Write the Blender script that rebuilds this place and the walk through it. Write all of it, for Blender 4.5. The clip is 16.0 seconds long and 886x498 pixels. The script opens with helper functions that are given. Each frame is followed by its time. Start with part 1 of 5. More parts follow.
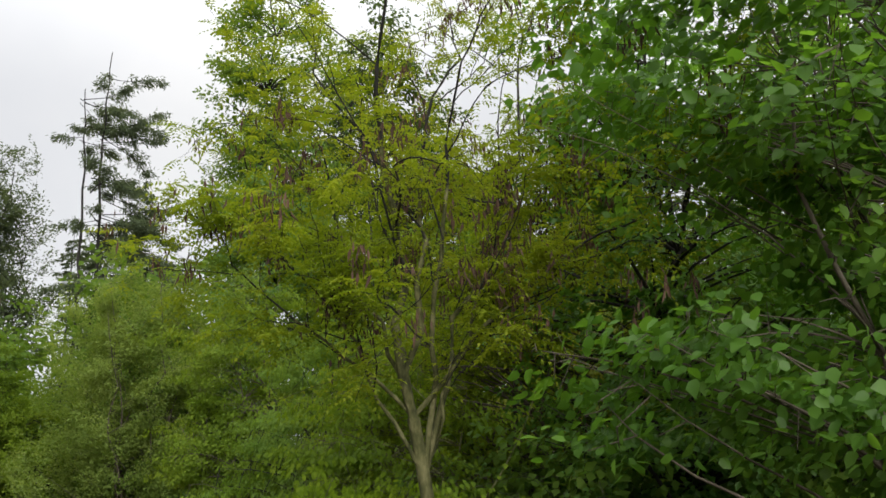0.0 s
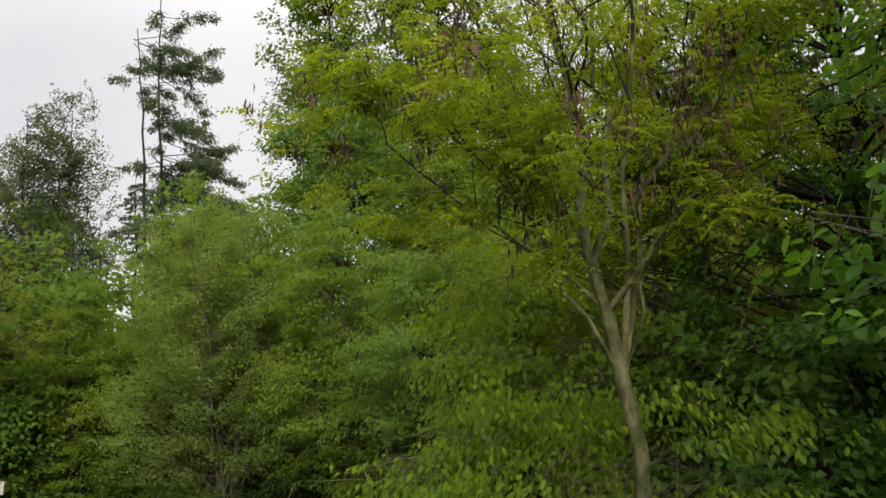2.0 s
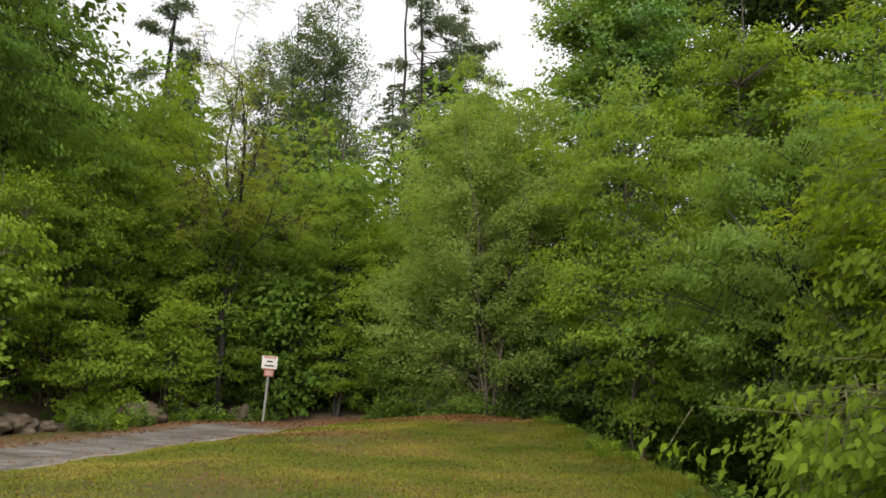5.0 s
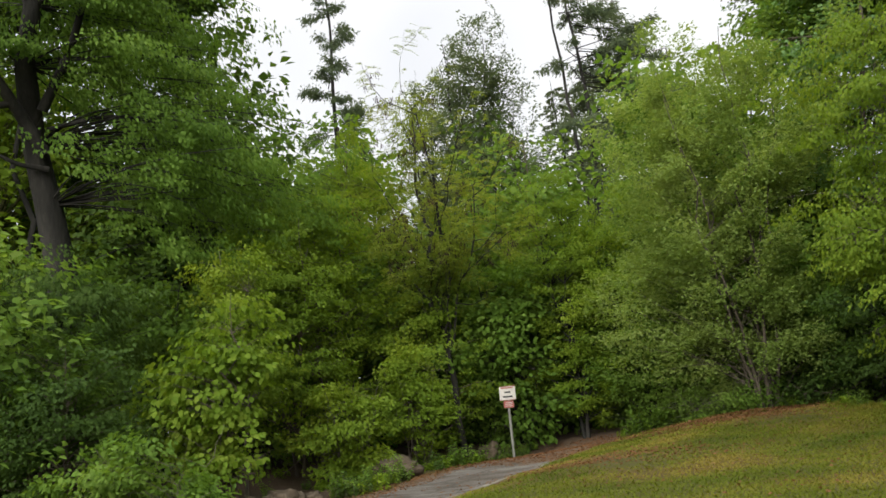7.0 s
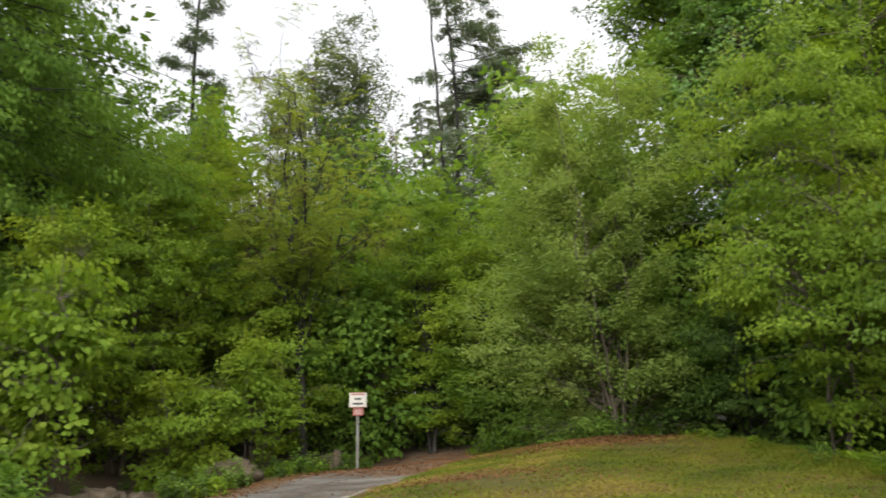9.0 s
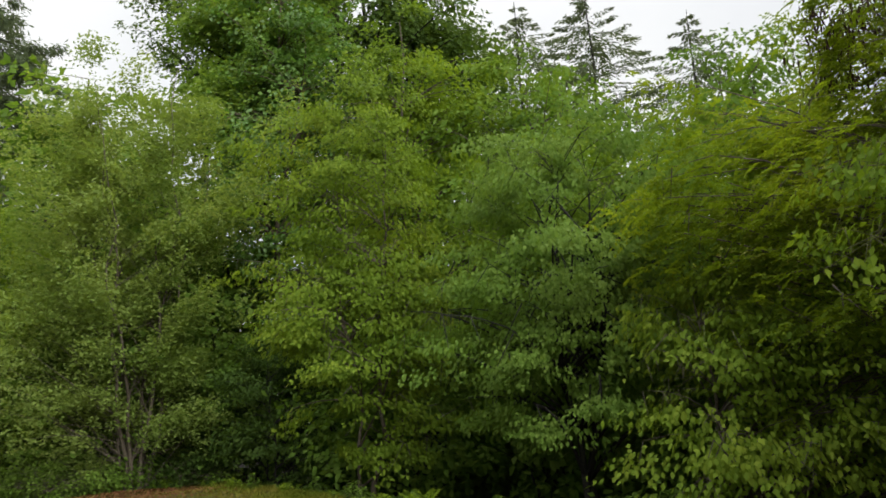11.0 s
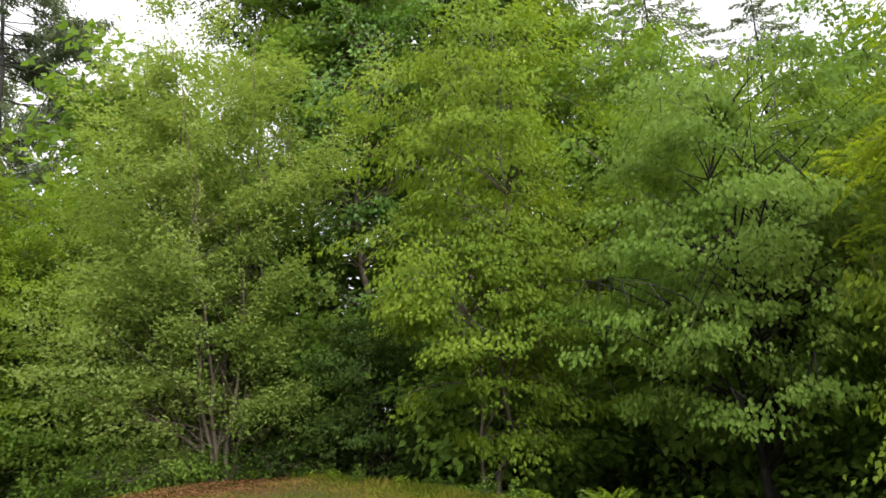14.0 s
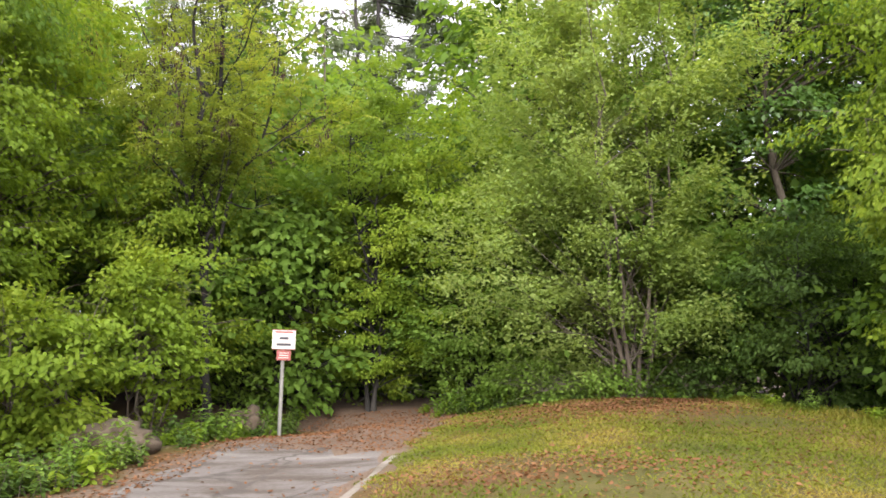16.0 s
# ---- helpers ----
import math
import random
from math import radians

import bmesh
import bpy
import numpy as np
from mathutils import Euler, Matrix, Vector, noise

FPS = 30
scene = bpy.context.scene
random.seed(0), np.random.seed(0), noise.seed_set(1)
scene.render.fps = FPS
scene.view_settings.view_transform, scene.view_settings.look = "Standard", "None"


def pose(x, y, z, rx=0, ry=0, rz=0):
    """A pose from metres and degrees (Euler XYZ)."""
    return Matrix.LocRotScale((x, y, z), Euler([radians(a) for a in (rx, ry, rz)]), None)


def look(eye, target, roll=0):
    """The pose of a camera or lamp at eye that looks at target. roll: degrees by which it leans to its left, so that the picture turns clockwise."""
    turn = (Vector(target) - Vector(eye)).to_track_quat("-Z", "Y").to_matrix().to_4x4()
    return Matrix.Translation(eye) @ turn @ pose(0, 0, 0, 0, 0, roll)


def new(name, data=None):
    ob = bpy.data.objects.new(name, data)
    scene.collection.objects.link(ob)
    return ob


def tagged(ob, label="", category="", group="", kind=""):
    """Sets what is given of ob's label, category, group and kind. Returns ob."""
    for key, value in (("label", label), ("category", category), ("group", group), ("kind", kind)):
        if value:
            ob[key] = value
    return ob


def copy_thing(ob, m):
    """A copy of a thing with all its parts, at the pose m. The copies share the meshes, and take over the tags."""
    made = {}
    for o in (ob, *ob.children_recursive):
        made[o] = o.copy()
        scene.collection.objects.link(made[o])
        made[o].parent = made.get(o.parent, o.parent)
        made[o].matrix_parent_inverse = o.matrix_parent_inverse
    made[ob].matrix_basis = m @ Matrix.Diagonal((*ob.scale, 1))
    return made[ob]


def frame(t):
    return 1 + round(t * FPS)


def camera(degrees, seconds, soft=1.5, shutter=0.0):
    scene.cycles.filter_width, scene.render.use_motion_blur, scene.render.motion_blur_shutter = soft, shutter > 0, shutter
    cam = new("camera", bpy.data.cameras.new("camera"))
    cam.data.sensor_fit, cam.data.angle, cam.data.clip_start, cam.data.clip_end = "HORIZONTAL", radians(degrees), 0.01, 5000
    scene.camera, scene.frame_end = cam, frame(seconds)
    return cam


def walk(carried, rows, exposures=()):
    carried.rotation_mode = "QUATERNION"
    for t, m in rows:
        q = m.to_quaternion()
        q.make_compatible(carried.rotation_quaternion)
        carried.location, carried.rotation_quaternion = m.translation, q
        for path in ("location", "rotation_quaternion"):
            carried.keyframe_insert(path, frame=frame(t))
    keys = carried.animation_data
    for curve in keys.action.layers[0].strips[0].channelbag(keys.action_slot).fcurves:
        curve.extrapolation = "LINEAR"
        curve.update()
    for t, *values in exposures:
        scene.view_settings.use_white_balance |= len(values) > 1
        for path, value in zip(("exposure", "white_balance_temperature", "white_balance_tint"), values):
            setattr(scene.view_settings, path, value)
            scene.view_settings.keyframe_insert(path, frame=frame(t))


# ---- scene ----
cam = camera(58.3, 16.0, soft=1.6, shutter=0.12)
METRES, EYE, TILT, LEAN, TURN = 13.5, 1.5, 18.3, 2.8, 0.0
ROWS = [
    (0.0, 0.0, 0.0, 0.0, 0.0, 0.0, -0.0),
    (0.5, -0.0243, 0.0194, -0.0116, -0.41, -0.84, 2.09),
    (1.0, -0.048, 0.0394, -0.0229, 2.1, -3.82, 4.3),
    (1.5, -0.0734, 0.0612, -0.0334, 4.51, -4.29, 4.43),
    (2.0, -0.0937, 0.0797, -0.0413, 3.23, -4.38, 2.38),
    (2.5, -0.1141, 0.1095, -0.0519, 5.53, -4.08, -0.26),
    (3.0, -0.1339, 0.1331, -0.0641, 4.38, -11.02, -2.23),
    (3.5, -0.1548, 0.1591, -0.0743, 9.99, -11.94, -5.59),
    (6.0, -0.2814, 0.2694, -0.1169, 27.34, -6.74, 9.5),
    (6.5, -0.3108, 0.2844, -0.1248, 30.3, -6.41, 12.56),
    (7.0, -0.339, 0.2996, -0.131, 31.08, -6.75, 15.02),
    (7.5, -0.3716, 0.3178, -0.14, 37.06, -5.25, 15.85),
    (8.0, -0.3949, 0.3249, -0.1481, 35.78, -7.7, 15.57),
    (8.5, -0.4225, 0.3436, -0.1545, 35.5, -7.58, 12.67),
    (9.0, -0.4378, 0.3479, -0.1593, 20.21, -7.84, 6.62),
    (9.5, -0.4548, 0.3582, -0.1673, 5.83, -9.25, 3.62),
    (10.0, -0.4751, 0.3741, -0.1741, 0.01, -9.01, 1.77),
    (12.5, -0.5266, 0.4727, -0.1997, -28.12, 1.5, -8.64),
    (13.0, -0.5466, 0.4952, -0.2087, -24.09, -0.76, -7.08),
    (13.5, -0.5664, 0.5217, -0.2187, -18.8, -3.85, -5.56),
    (14.0, -0.5902, 0.5469, -0.2293, -11.38, -6.26, -3.48),
    (14.5, -0.6117, 0.5644, -0.2388, -11.26, -8.81, -2.58),
    (15.0, -0.6378, 0.591, -0.2478, 1.59, -9.4, -3.02),
    (15.5, -0.6653, 0.6092, -0.257, 7.26, -11.12, -0.52),
    (16.0, -0.695, 0.6323, -0.2685, 11.7, -12.21, 1.52),
]
EXPOSURES = [(0.0, 0.17, 6500, 10), (0.5, 0.0, 6500, 10), (1.0, 0.06, 6550, 11), (2.0, 0.15, 6600, 12), (2.5, 0.10, 6650, 12), (3.0, 0.50, 6900, 15), (3.35, 0.86, 7000, 17), (6.0, 0.42, 6500, 10), (7.0, 0.45, 6500, 10), (7.6, 0.5, 6500, 10), (8.0, 0.78, 6500, 10), (8.5, 0.82, 6500, 12), (9.0, 0.7, 6500, 11),
             (10.0, 0.5, 6500, 10), (12.5, 0.28, 6600, 7), (13.2, 0.56, 6600, 7), (14.0, 1.02, 6500, 13), (15.0, 1.3, 6450, 18), (16.0, 1.62, 6350, 22)]
walk(cam, [(t, pose(0, 0, EYE, TILT, LEAN, TURN) @ pose(METRES * x, METRES * y, METRES * z, 90 + pitch, roll, yaw)) for t, x, y, z, yaw, pitch, roll in ROWS], EXPOSURES)

# ---- sky and sun: a bright overcast day ----
world = bpy.data.worlds.new("overcast_sky")
scene.world = world
world.use_nodes = True
wn, wl = world.node_tree.nodes, world.node_tree.links
wn.clear()
w_out = wn.new("ShaderNodeOutputWorld")
w_bg = wn.new("ShaderNodeBackground")
w_sky = wn.new("ShaderNodeTexSky")
w_sky.sky_type, w_sky.sun_disc = "NISHITA", False
w_sky.sun_elevation, w_sky.sun_rotation = radians(27), radians(164)
w_sky.dust_density = 4.0
w_sky_dim = wn.new("ShaderNodeVectorMath")
w_sky_dim.operation = "SCALE"
w_sky_dim.inputs["Scale"].default_value = 0.10
w_cloud = wn.new("ShaderNodeTexNoise")
w_cloud.inputs["Scale"].default_value, w_cloud.inputs["Detail"].default_value = 2.2, 5.0
w_ramp = wn.new("ShaderNodeValToRGB")
w_ramp.color_ramp.elements[0].position, w_ramp.color_ramp.elements[0].color = 0.3, (0.95, 0.97, 1.02, 1)
w_ramp.color_ramp.elements[1].position, w_ramp.color_ramp.elements[1].color = 0.7, (1.22, 1.22, 1.22, 1)
w_mix = wn.new("ShaderNodeMix")
w_mix.data_type = "RGBA"
w_mix.inputs["Factor"].default_value = 0.9
w_coord = wn.new("ShaderNodeTexCoord")
w_split = wn.new("ShaderNodeSeparateXYZ")
wl.new(w_coord.outputs["Generated"], w_split.inputs["Vector"])
w_rise = wn.new("ShaderNodeMapRange")
w_rise.interpolation_type = "SMOOTHERSTEP"
w_rise.inputs["From Min"].default_value, w_rise.inputs["From Max"].default_value = 0.40, 1.0
w_rise.inputs["To Min"].default_value, w_rise.inputs["To Max"].default_value = 0.72, 2.5
wl.new(w_split.outputs["Z"], w_rise.inputs["Value"])
wl.new(w_rise.outputs["Result"], w_bg.inputs["Strength"])
wl.new(w_coord.outputs["Generated"], w_cloud.inputs["Vector"])
wl.new(w_cloud.outputs["Fac"], w_ramp.inputs["Fac"])
wl.new(w_sky.outputs["Color"], w_sky_dim.inputs[0])
wl.new(w_sky_dim.outputs["Vector"], w_mix.inputs["A"])
wl.new(w_ramp.outputs["Color"], w_mix.inputs["B"])
wl.new(w_mix.outputs["Result"], w_bg.inputs["Color"])
wl.new(w_bg.outputs["Background"], w_out.inputs["Surface"])

sun = new("sun", bpy.data.lights.new("sun", "SUN"))
sun.data.energy, sun.data.angle, sun.data.color = 3.4, radians(50), (1.0, 0.97, 0.92)
sun.matrix_world = look((0, 0, 30), (-16.0, 55.0, 0.0))

# ---- materials ----


def material(name):
    m = bpy.data.materials.new(name)
    m.use_nodes = True
    m.node_tree.nodes.clear()
    out = m.node_tree.nodes.new("ShaderNodeOutputMaterial")
    return m, m.node_tree.nodes, m.node_tree.links, out


def ramp(nodes, stops):
    r = nodes.new("ShaderNodeValToRGB")
    while len(r.color_ramp.elements) < len(stops):
        r.color_ramp.elements.new(0.5)
    for e, (p, c) in zip(r.color_ramp.elements, stops):
        e.position, e.color = p, (*c, 1)
    return r


def noise_node(nodes, links, scale, detail=4.0, coord=None):
    n = nodes.new("ShaderNodeTexNoise")
    n.inputs["Scale"].default_value, n.inputs["Detail"].default_value = scale, detail
    if coord:
        links.new(coord, n.inputs["Vector"])
    return n


def leaf_material(name, low, mid, high, thin=0.4, rough=0.6, gloss=0.07, clumps=1.3):
    """Leaves: each leaf its own tone, clumps of tone, light passing through."""
    m, nodes, links, out = material(name)
    geo = nodes.new("ShaderNodeNewGeometry")
    clump = noise_node(nodes, links, 0.55, 3.0, geo.outputs["Position"])
    add = nodes.new("ShaderNodeMath")
    add.operation = "MULTIPLY_ADD"
    links.new(geo.outputs["Random Per Island"], add.inputs[0])
    add.inputs[1].default_value = 0.34
    sub = nodes.new("ShaderNodeMath")
    sub.operation = "MULTIPLY_ADD"
    links.new(clump.outputs["Fac"], sub.inputs[0])
    sub.inputs[1].default_value, sub.inputs[2].default_value = clumps, 0.335 - 0.5 * clumps
    links.new(sub.outputs[0], add.inputs[2])
    info = nodes.new("ShaderNodeObjectInfo")
    each = nodes.new("ShaderNodeMath")
    each.operation = "MULTIPLY_ADD"
    links.new(info.outputs["Random"], each.inputs[0])
    each.inputs[1].default_value, each.inputs[2].default_value = 0.30, -0.15
    total = nodes.new("ShaderNodeMath")
    links.new(add.outputs[0], total.inputs[0])
    links.new(each.outputs[0], total.inputs[1])
    col = ramp(nodes, [(0.0, low), (0.5, mid), (1.0, high)])
    links.new(total.outputs[0], col.inputs["Fac"])
    bsdf = nodes.new("ShaderNodeBsdfPrincipled")
    bsdf.inputs["Roughness"].default_value = rough
    bsdf.inputs["Specular IOR Level"].default_value = gloss
    links.new(col.outputs["Color"], bsdf.inputs["Base Color"])
    tr = nodes.new("ShaderNodeBsdfTranslucent")
    warm = nodes.new("ShaderNodeMix")
    warm.data_type, warm.blend_type = "RGBA", "MULTIPLY"
    warm.inputs["Factor"].default_value = 1.0
    warm.inputs["B"].default_value = (1.7, 1.6, 0.75, 1)
    links.new(col.outputs["Color"], warm.inputs["A"])
    links.new(warm.outputs["Result"], tr.inputs["Color"])
    mix = nodes.new("ShaderNodeMixShader")
    mix.inputs["Fac"].default_value = thin
    links.new(bsdf.outputs["BSDF"], mix.inputs[1])
    links.new(tr.outputs["BSDF"], mix.inputs[2])
    links.new(mix.outputs["Shader"], out.inputs["Surface"])
    return m


def rough_material(name, stops, scale, fine, rough=0.9, bump=0.4, stretch=(1, 1, 1), metal=0.0, gloss=0.25, cracks=0.0):
    """A matt surface with two scales of variation and fine relief."""
    m, nodes, links, out = material(name)
    tex = nodes.new("ShaderNodeTexCoord")
    mapping = nodes.new("ShaderNodeMapping")
    mapping.inputs["Scale"].default_value = stretch
    links.new(tex.outputs["Object"], mapping.inputs["Vector"])
    big = noise_node(nodes, links, scale, 4.0, mapping.outputs["Vector"])
    small = noise_node(nodes, links, fine, 6.0, mapping.outputs["Vector"])
    blend = nodes.new("ShaderNodeMath")
    blend.operation = "MULTIPLY_ADD"
    links.new(small.outputs["Fac"], blend.inputs[0])
    blend.inputs[1].default_value = 0.5
    half = nodes.new("ShaderNodeMath")
    half.operation = "MULTIPLY_ADD"
    links.new(big.outputs["Fac"], half.inputs[0])
    half.inputs[1].default_value, half.inputs[2].default_value = 1.2, -0.35
    links.new(half.outputs[0], blend.inputs[2])
    col = ramp(nodes, stops)
    links.new(blend.outputs[0], col.inputs["Fac"])
    bsdf = nodes.new("ShaderNodeBsdfPrincipled")
    bsdf.inputs["Roughness"].default_value, bsdf.inputs["Metallic"].default_value = rough, metal
    bsdf.inputs["Specular IOR Level"].default_value = gloss
    colour = col.outputs["Color"]
    if cracks:
        bent = nodes.new("ShaderNodeVectorMath")
        bent.operation = "MULTIPLY_ADD"
        links.new(big.outputs["Color"], bent.inputs[0])
        bent.inputs[1].default_value = (0.9, 0.9, 0.0)
        links.new(tex.outputs["Object"], bent.inputs[2])
        squeeze = nodes.new("ShaderNodeMapping")
        squeeze.inputs["Scale"].default_value = (1.0, 0.35, 1.0)
        links.new(bent.outputs["Vector"], squeeze.inputs["Vector"])
        cells = nodes.new("ShaderNodeTexVoronoi")
        cells.feature = "DISTANCE_TO_EDGE"
        cells.inputs["Scale"].default_value = cracks
        links.new(squeeze.outputs["Vector"], cells.inputs["Vector"])
        line = nodes.new("ShaderNodeMapRange")
        line.inputs["From Min"].default_value, line.inputs["From Max"].default_value = 0.006, 0.03
        links.new(cells.outputs["Distance"], line.inputs["Value"])
        dirt = nodes.new("ShaderNodeMix")
        dirt.data_type = "RGBA"
        dirt.inputs["A"].default_value = (0.048, 0.041, 0.032, 1)
        links.new(line.outputs["Result"], dirt.inputs["Factor"])
        links.new(colour, dirt.inputs["B"])
        colour = dirt.outputs["Result"]
    links.new(colour, bsdf.inputs["Base Color"])
    b = nodes.new("ShaderNodeBump")
    b.inputs["Strength"].default_value, b.inputs["Distance"].default_value = bump, 0.02
    links.new(small.outputs["Fac"], b.inputs["Height"])
    links.new(b.outputs["Normal"], bsdf.inputs["Normal"])
    links.new(bsdf.outputs["BSDF"], out.inputs["Surface"])
    return m


LEAF_HAZEL = leaf_material("hazel_leaves", (0.035, 0.090, 0.011), (0.072, 0.165, 0.019), (0.130, 0.235, 0.038), 0.50, 0.45, 0.3)
LEAF_BEECH = leaf_material("beech_leaves", (0.062, 0.108, 0.011), (0.120, 0.190, 0.016), (0.200, 0.260, 0.028), 0.50)
LEAF_HORNBEAM = leaf_material("hornbeam_leaves", (0.044, 0.088, 0.013), (0.088, 0.156, 0.022), (0.150, 0.222, 0.044), 0.46)
LEAF_YELLOW = leaf_material("yellow_green_leaves", (0.060, 0.106, 0.011), (0.116, 0.180, 0.017), (0.192, 0.244, 0.028), 0.46)
LEAF_LOCUST = leaf_material("locust_leaflets", (0.074, 0.116, 0.009), (0.138, 0.194, 0.014), (0.215, 0.250, 0.024), 0.52)
LEAF_WILLOW = leaf_material("sallow_leaves", (0.086, 0.136, 0.028), (0.138, 0.202, 0.045), (0.200, 0.256, 0.072), 0.50)
LEAF_COOL = leaf_material("cool_green_leaves", (0.032, 0.078, 0.014), (0.065, 0.140, 0.026), (0.115, 0.200, 0.048), 0.42, 0.42, 0.35)
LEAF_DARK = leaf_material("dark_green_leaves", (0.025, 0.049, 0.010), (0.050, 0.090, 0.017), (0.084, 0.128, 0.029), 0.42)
LEAF_RUSSET = leaf_material("russet_tinged_leaves", (0.080, 0.118, 0.018), (0.148, 0.190, 0.028), (0.225, 0.222, 0.050), 0.52)
LEAF_MAPLE = leaf_material("maple_leaves", (0.056, 0.104, 0.010), (0.104, 0.168, 0.016), (0.170, 0.215, 0.030), 0.46)
# needles lightened towards grey: distance haze mixed into their colour
LEAF_NEEDLE_HAZED = leaf_material("needles", (0.045, 0.064, 0.036), (0.072, 0.098, 0.056), (0.108, 0.138, 0.084), 0.4, 0.6)
# distant leaves: the haze is put into this paler, greyer colour
LEAF_HAZED = leaf_material("hazed_far_leaves", (0.050, 0.070, 0.040), (0.084, 0.112, 0.062), (0.128, 0.154, 0.090), 0.4)
POD_BROWN = leaf_material("dry_pods", (0.018, 0.011, 0.009), (0.050, 0.030, 0.022), (0.105, 0.066, 0.042), 0.12, 0.6)
LITTER = leaf_material("fallen_leaves", (0.066, 0.030, 0.015), (0.125, 0.060, 0.028), (0.200, 0.115, 0.060), 0.2, 0.8, 0.05)
GRASS_BLADE = leaf_material("grass_blades", (0.040, 0.064, 0.006), (0.088, 0.108, 0.010), (0.170, 0.140, 0.030), 0.34, 0.7, 0.08, 2.2)
BARK_SMOOTH = rough_material("smooth_grey_green_bark", [(0.25, (0.026, 0.030, 0.010)), (0.5, (0.074, 0.076, 0.028)), (0.75, (0.165, 0.155, 0.075))], 7.0, 30.0, 0.9, 0.8, (1, 1, 0.5))
BARK_DARK = rough_material("dark_furrowed_bark", [(0.1, (0.006, 0.006, 0.005)), (0.5, (0.018, 0.017, 0.014)), (0.9, (0.046, 0.042, 0.035))], 3.0, 18.0, 0.95, 0.9, (1, 1, 0.2))
BARK_BROWN = rough_material("brown_bark", [(0.1, (0.030, 0.024, 0.017)), (0.5, (0.075, 0.062, 0.045)), (0.9, (0.150, 0.130, 0.100))], 4.0, 24.0, 0.92, 0.6, (1, 1, 0.3))


def ground_material():
    """Grass ground, forest floor and leaf-strewn verge, with ragged borders between them."""
    m, nodes, links, out = material("ground_cover")
    tex = nodes.new("ShaderNodeTexCoord")
    big = noise_node(nodes, links, 0.5, 5.0, tex.outputs["Object"])
    mid = noise_node(nodes, links, 2.6, 5.0, tex.outputs["Object"])
    small = noise_node(nodes, links, 26.0, 8.0, tex.outputs["Object"])

    def mixed(gain_big, gain_small, offset):
        a = nodes.new("ShaderNodeMath")
        a.operation = "MULTIPLY_ADD"
        links.new(big.outputs["Fac"], a.inputs[0])
        a.inputs[1].default_value, a.inputs[2].default_value = gain_big, offset
        b = nodes.new("ShaderNodeMath")
        b.operation = "MULTIPLY_ADD"
        links.new(small.outputs["Fac"], b.inputs[0])
        b.inputs[1].default_value = gain_small
        links.new(a.outputs[0], b.inputs[2])
        return b.outputs[0]

    grass = ramp(nodes, [(0.12, (0.075, 0.036, 0.014)), (0.36, (0.060, 0.036, 0.008)), (0.58, (0.040, 0.040, 0.005)), (0.90, (0.080, 0.060, 0.018))])
    links.new(mixed(1.6, 0.6, -0.60), grass.inputs["Fac"])
    forest = ramp(nodes, [(0.1, (0.018, 0.012, 0.007)), (0.5, (0.046, 0.030, 0.018)), (0.9, (0.095, 0.064, 0.036))])
    links.new(mixed(0.8, 0.9, -0.35), forest.inputs["Fac"])
    leafy = ramp(nodes, [(0.1, (0.044, 0.029, 0.017)), (0.5, (0.090, 0.062, 0.040)), (0.9, (0.150, 0.112, 0.078))])
    links.new(mixed(0.6, 1.0, -0.30), leafy.inputs["Fac"])
    colour = grass.outputs["Color"]
    for key, other in (("wild", forest), ("strewn", leafy)):
        at = nodes.new("ShaderNodeAttribute")
        at.attribute_name = key
        edge = nodes.new("ShaderNodeMath")
        edge.operation = "MULTIPLY_ADD"
        links.new(mid.outputs["Fac"], edge.inputs[0])
        edge.inputs[1].default_value = 1.6
        links.new(at.outputs["Fac"], edge.inputs[2])
        step = nodes.new("ShaderNodeMapRange")
        step.inputs["From Min"].default_value, step.inputs["From Max"].default_value = 0.68, 0.98
        links.new(edge.outputs[0], step.inputs["Value"])
        mix = nodes.new("ShaderNodeMix")
        mix.data_type = "RGBA"
        links.new(step.outputs["Result"], mix.inputs["Factor"])
        links.new(colour, mix.inputs["A"])
        links.new(other.outputs["Color"], mix.inputs["B"])
        colour = mix.outputs["Result"]
    bsdf = nodes.new("ShaderNodeBsdfPrincipled")
    bsdf.inputs["Roughness"].default_value, bsdf.inputs["Specular IOR Level"].default_value = 0.95, 0.2
    links.new(colour, bsdf.inputs["Base Color"])
    bump = nodes.new("ShaderNodeBump")
    bump.inputs["Strength"].default_value, bump.inputs["Distance"].default_value = 0.8, 0.03
    links.new(small.outputs["Fac"], bump.inputs["Height"])
    links.new(bump.outputs["Normal"], bsdf.inputs["Normal"])
    links.new(bsdf.outputs["BSDF"], out.inputs["Surface"])
    return m


GROUND = ground_material()
ASPHALT = rough_material("weathered_asphalt", [(0.12, (0.030, 0.024, 0.017)), (0.36, (0.054, 0.043, 0.031)), (0.52, (0.084, 0.075, 0.063)), (0.9, (0.140, 0.129, 0.112))], 1.9, 34.0, 0.95, 0.9, (0.45, 1.5, 1), cracks=0.9)
CONCRETE = rough_material("worn_concrete", [(0.1, (0.05, 0.040, 0.022)), (0.5, (0.115, 0.100, 0.075)), (0.9, (0.20, 0.185, 0.155))], 1.5, 22.0, 0.9, 0.5)
STONE = rough_material("mossy_stone", [(0.1, (0.020, 0.017, 0.009)), (0.5, (0.054, 0.041, 0.026)), (0.9, (0.105, 0.082, 0.056))], 3.0, 14.0, 0.95, 1.0)
STEEL = rough_material("weathered_steel", [(0.1, (0.10, 0.10, 0.085)), (0.5, (0.17, 0.17, 0.145)), (0.9, (0.25, 0.245, 0.215))], 5.0, 40.0, 0.7, 0.2, (1, 1, 0.2), 0.15)
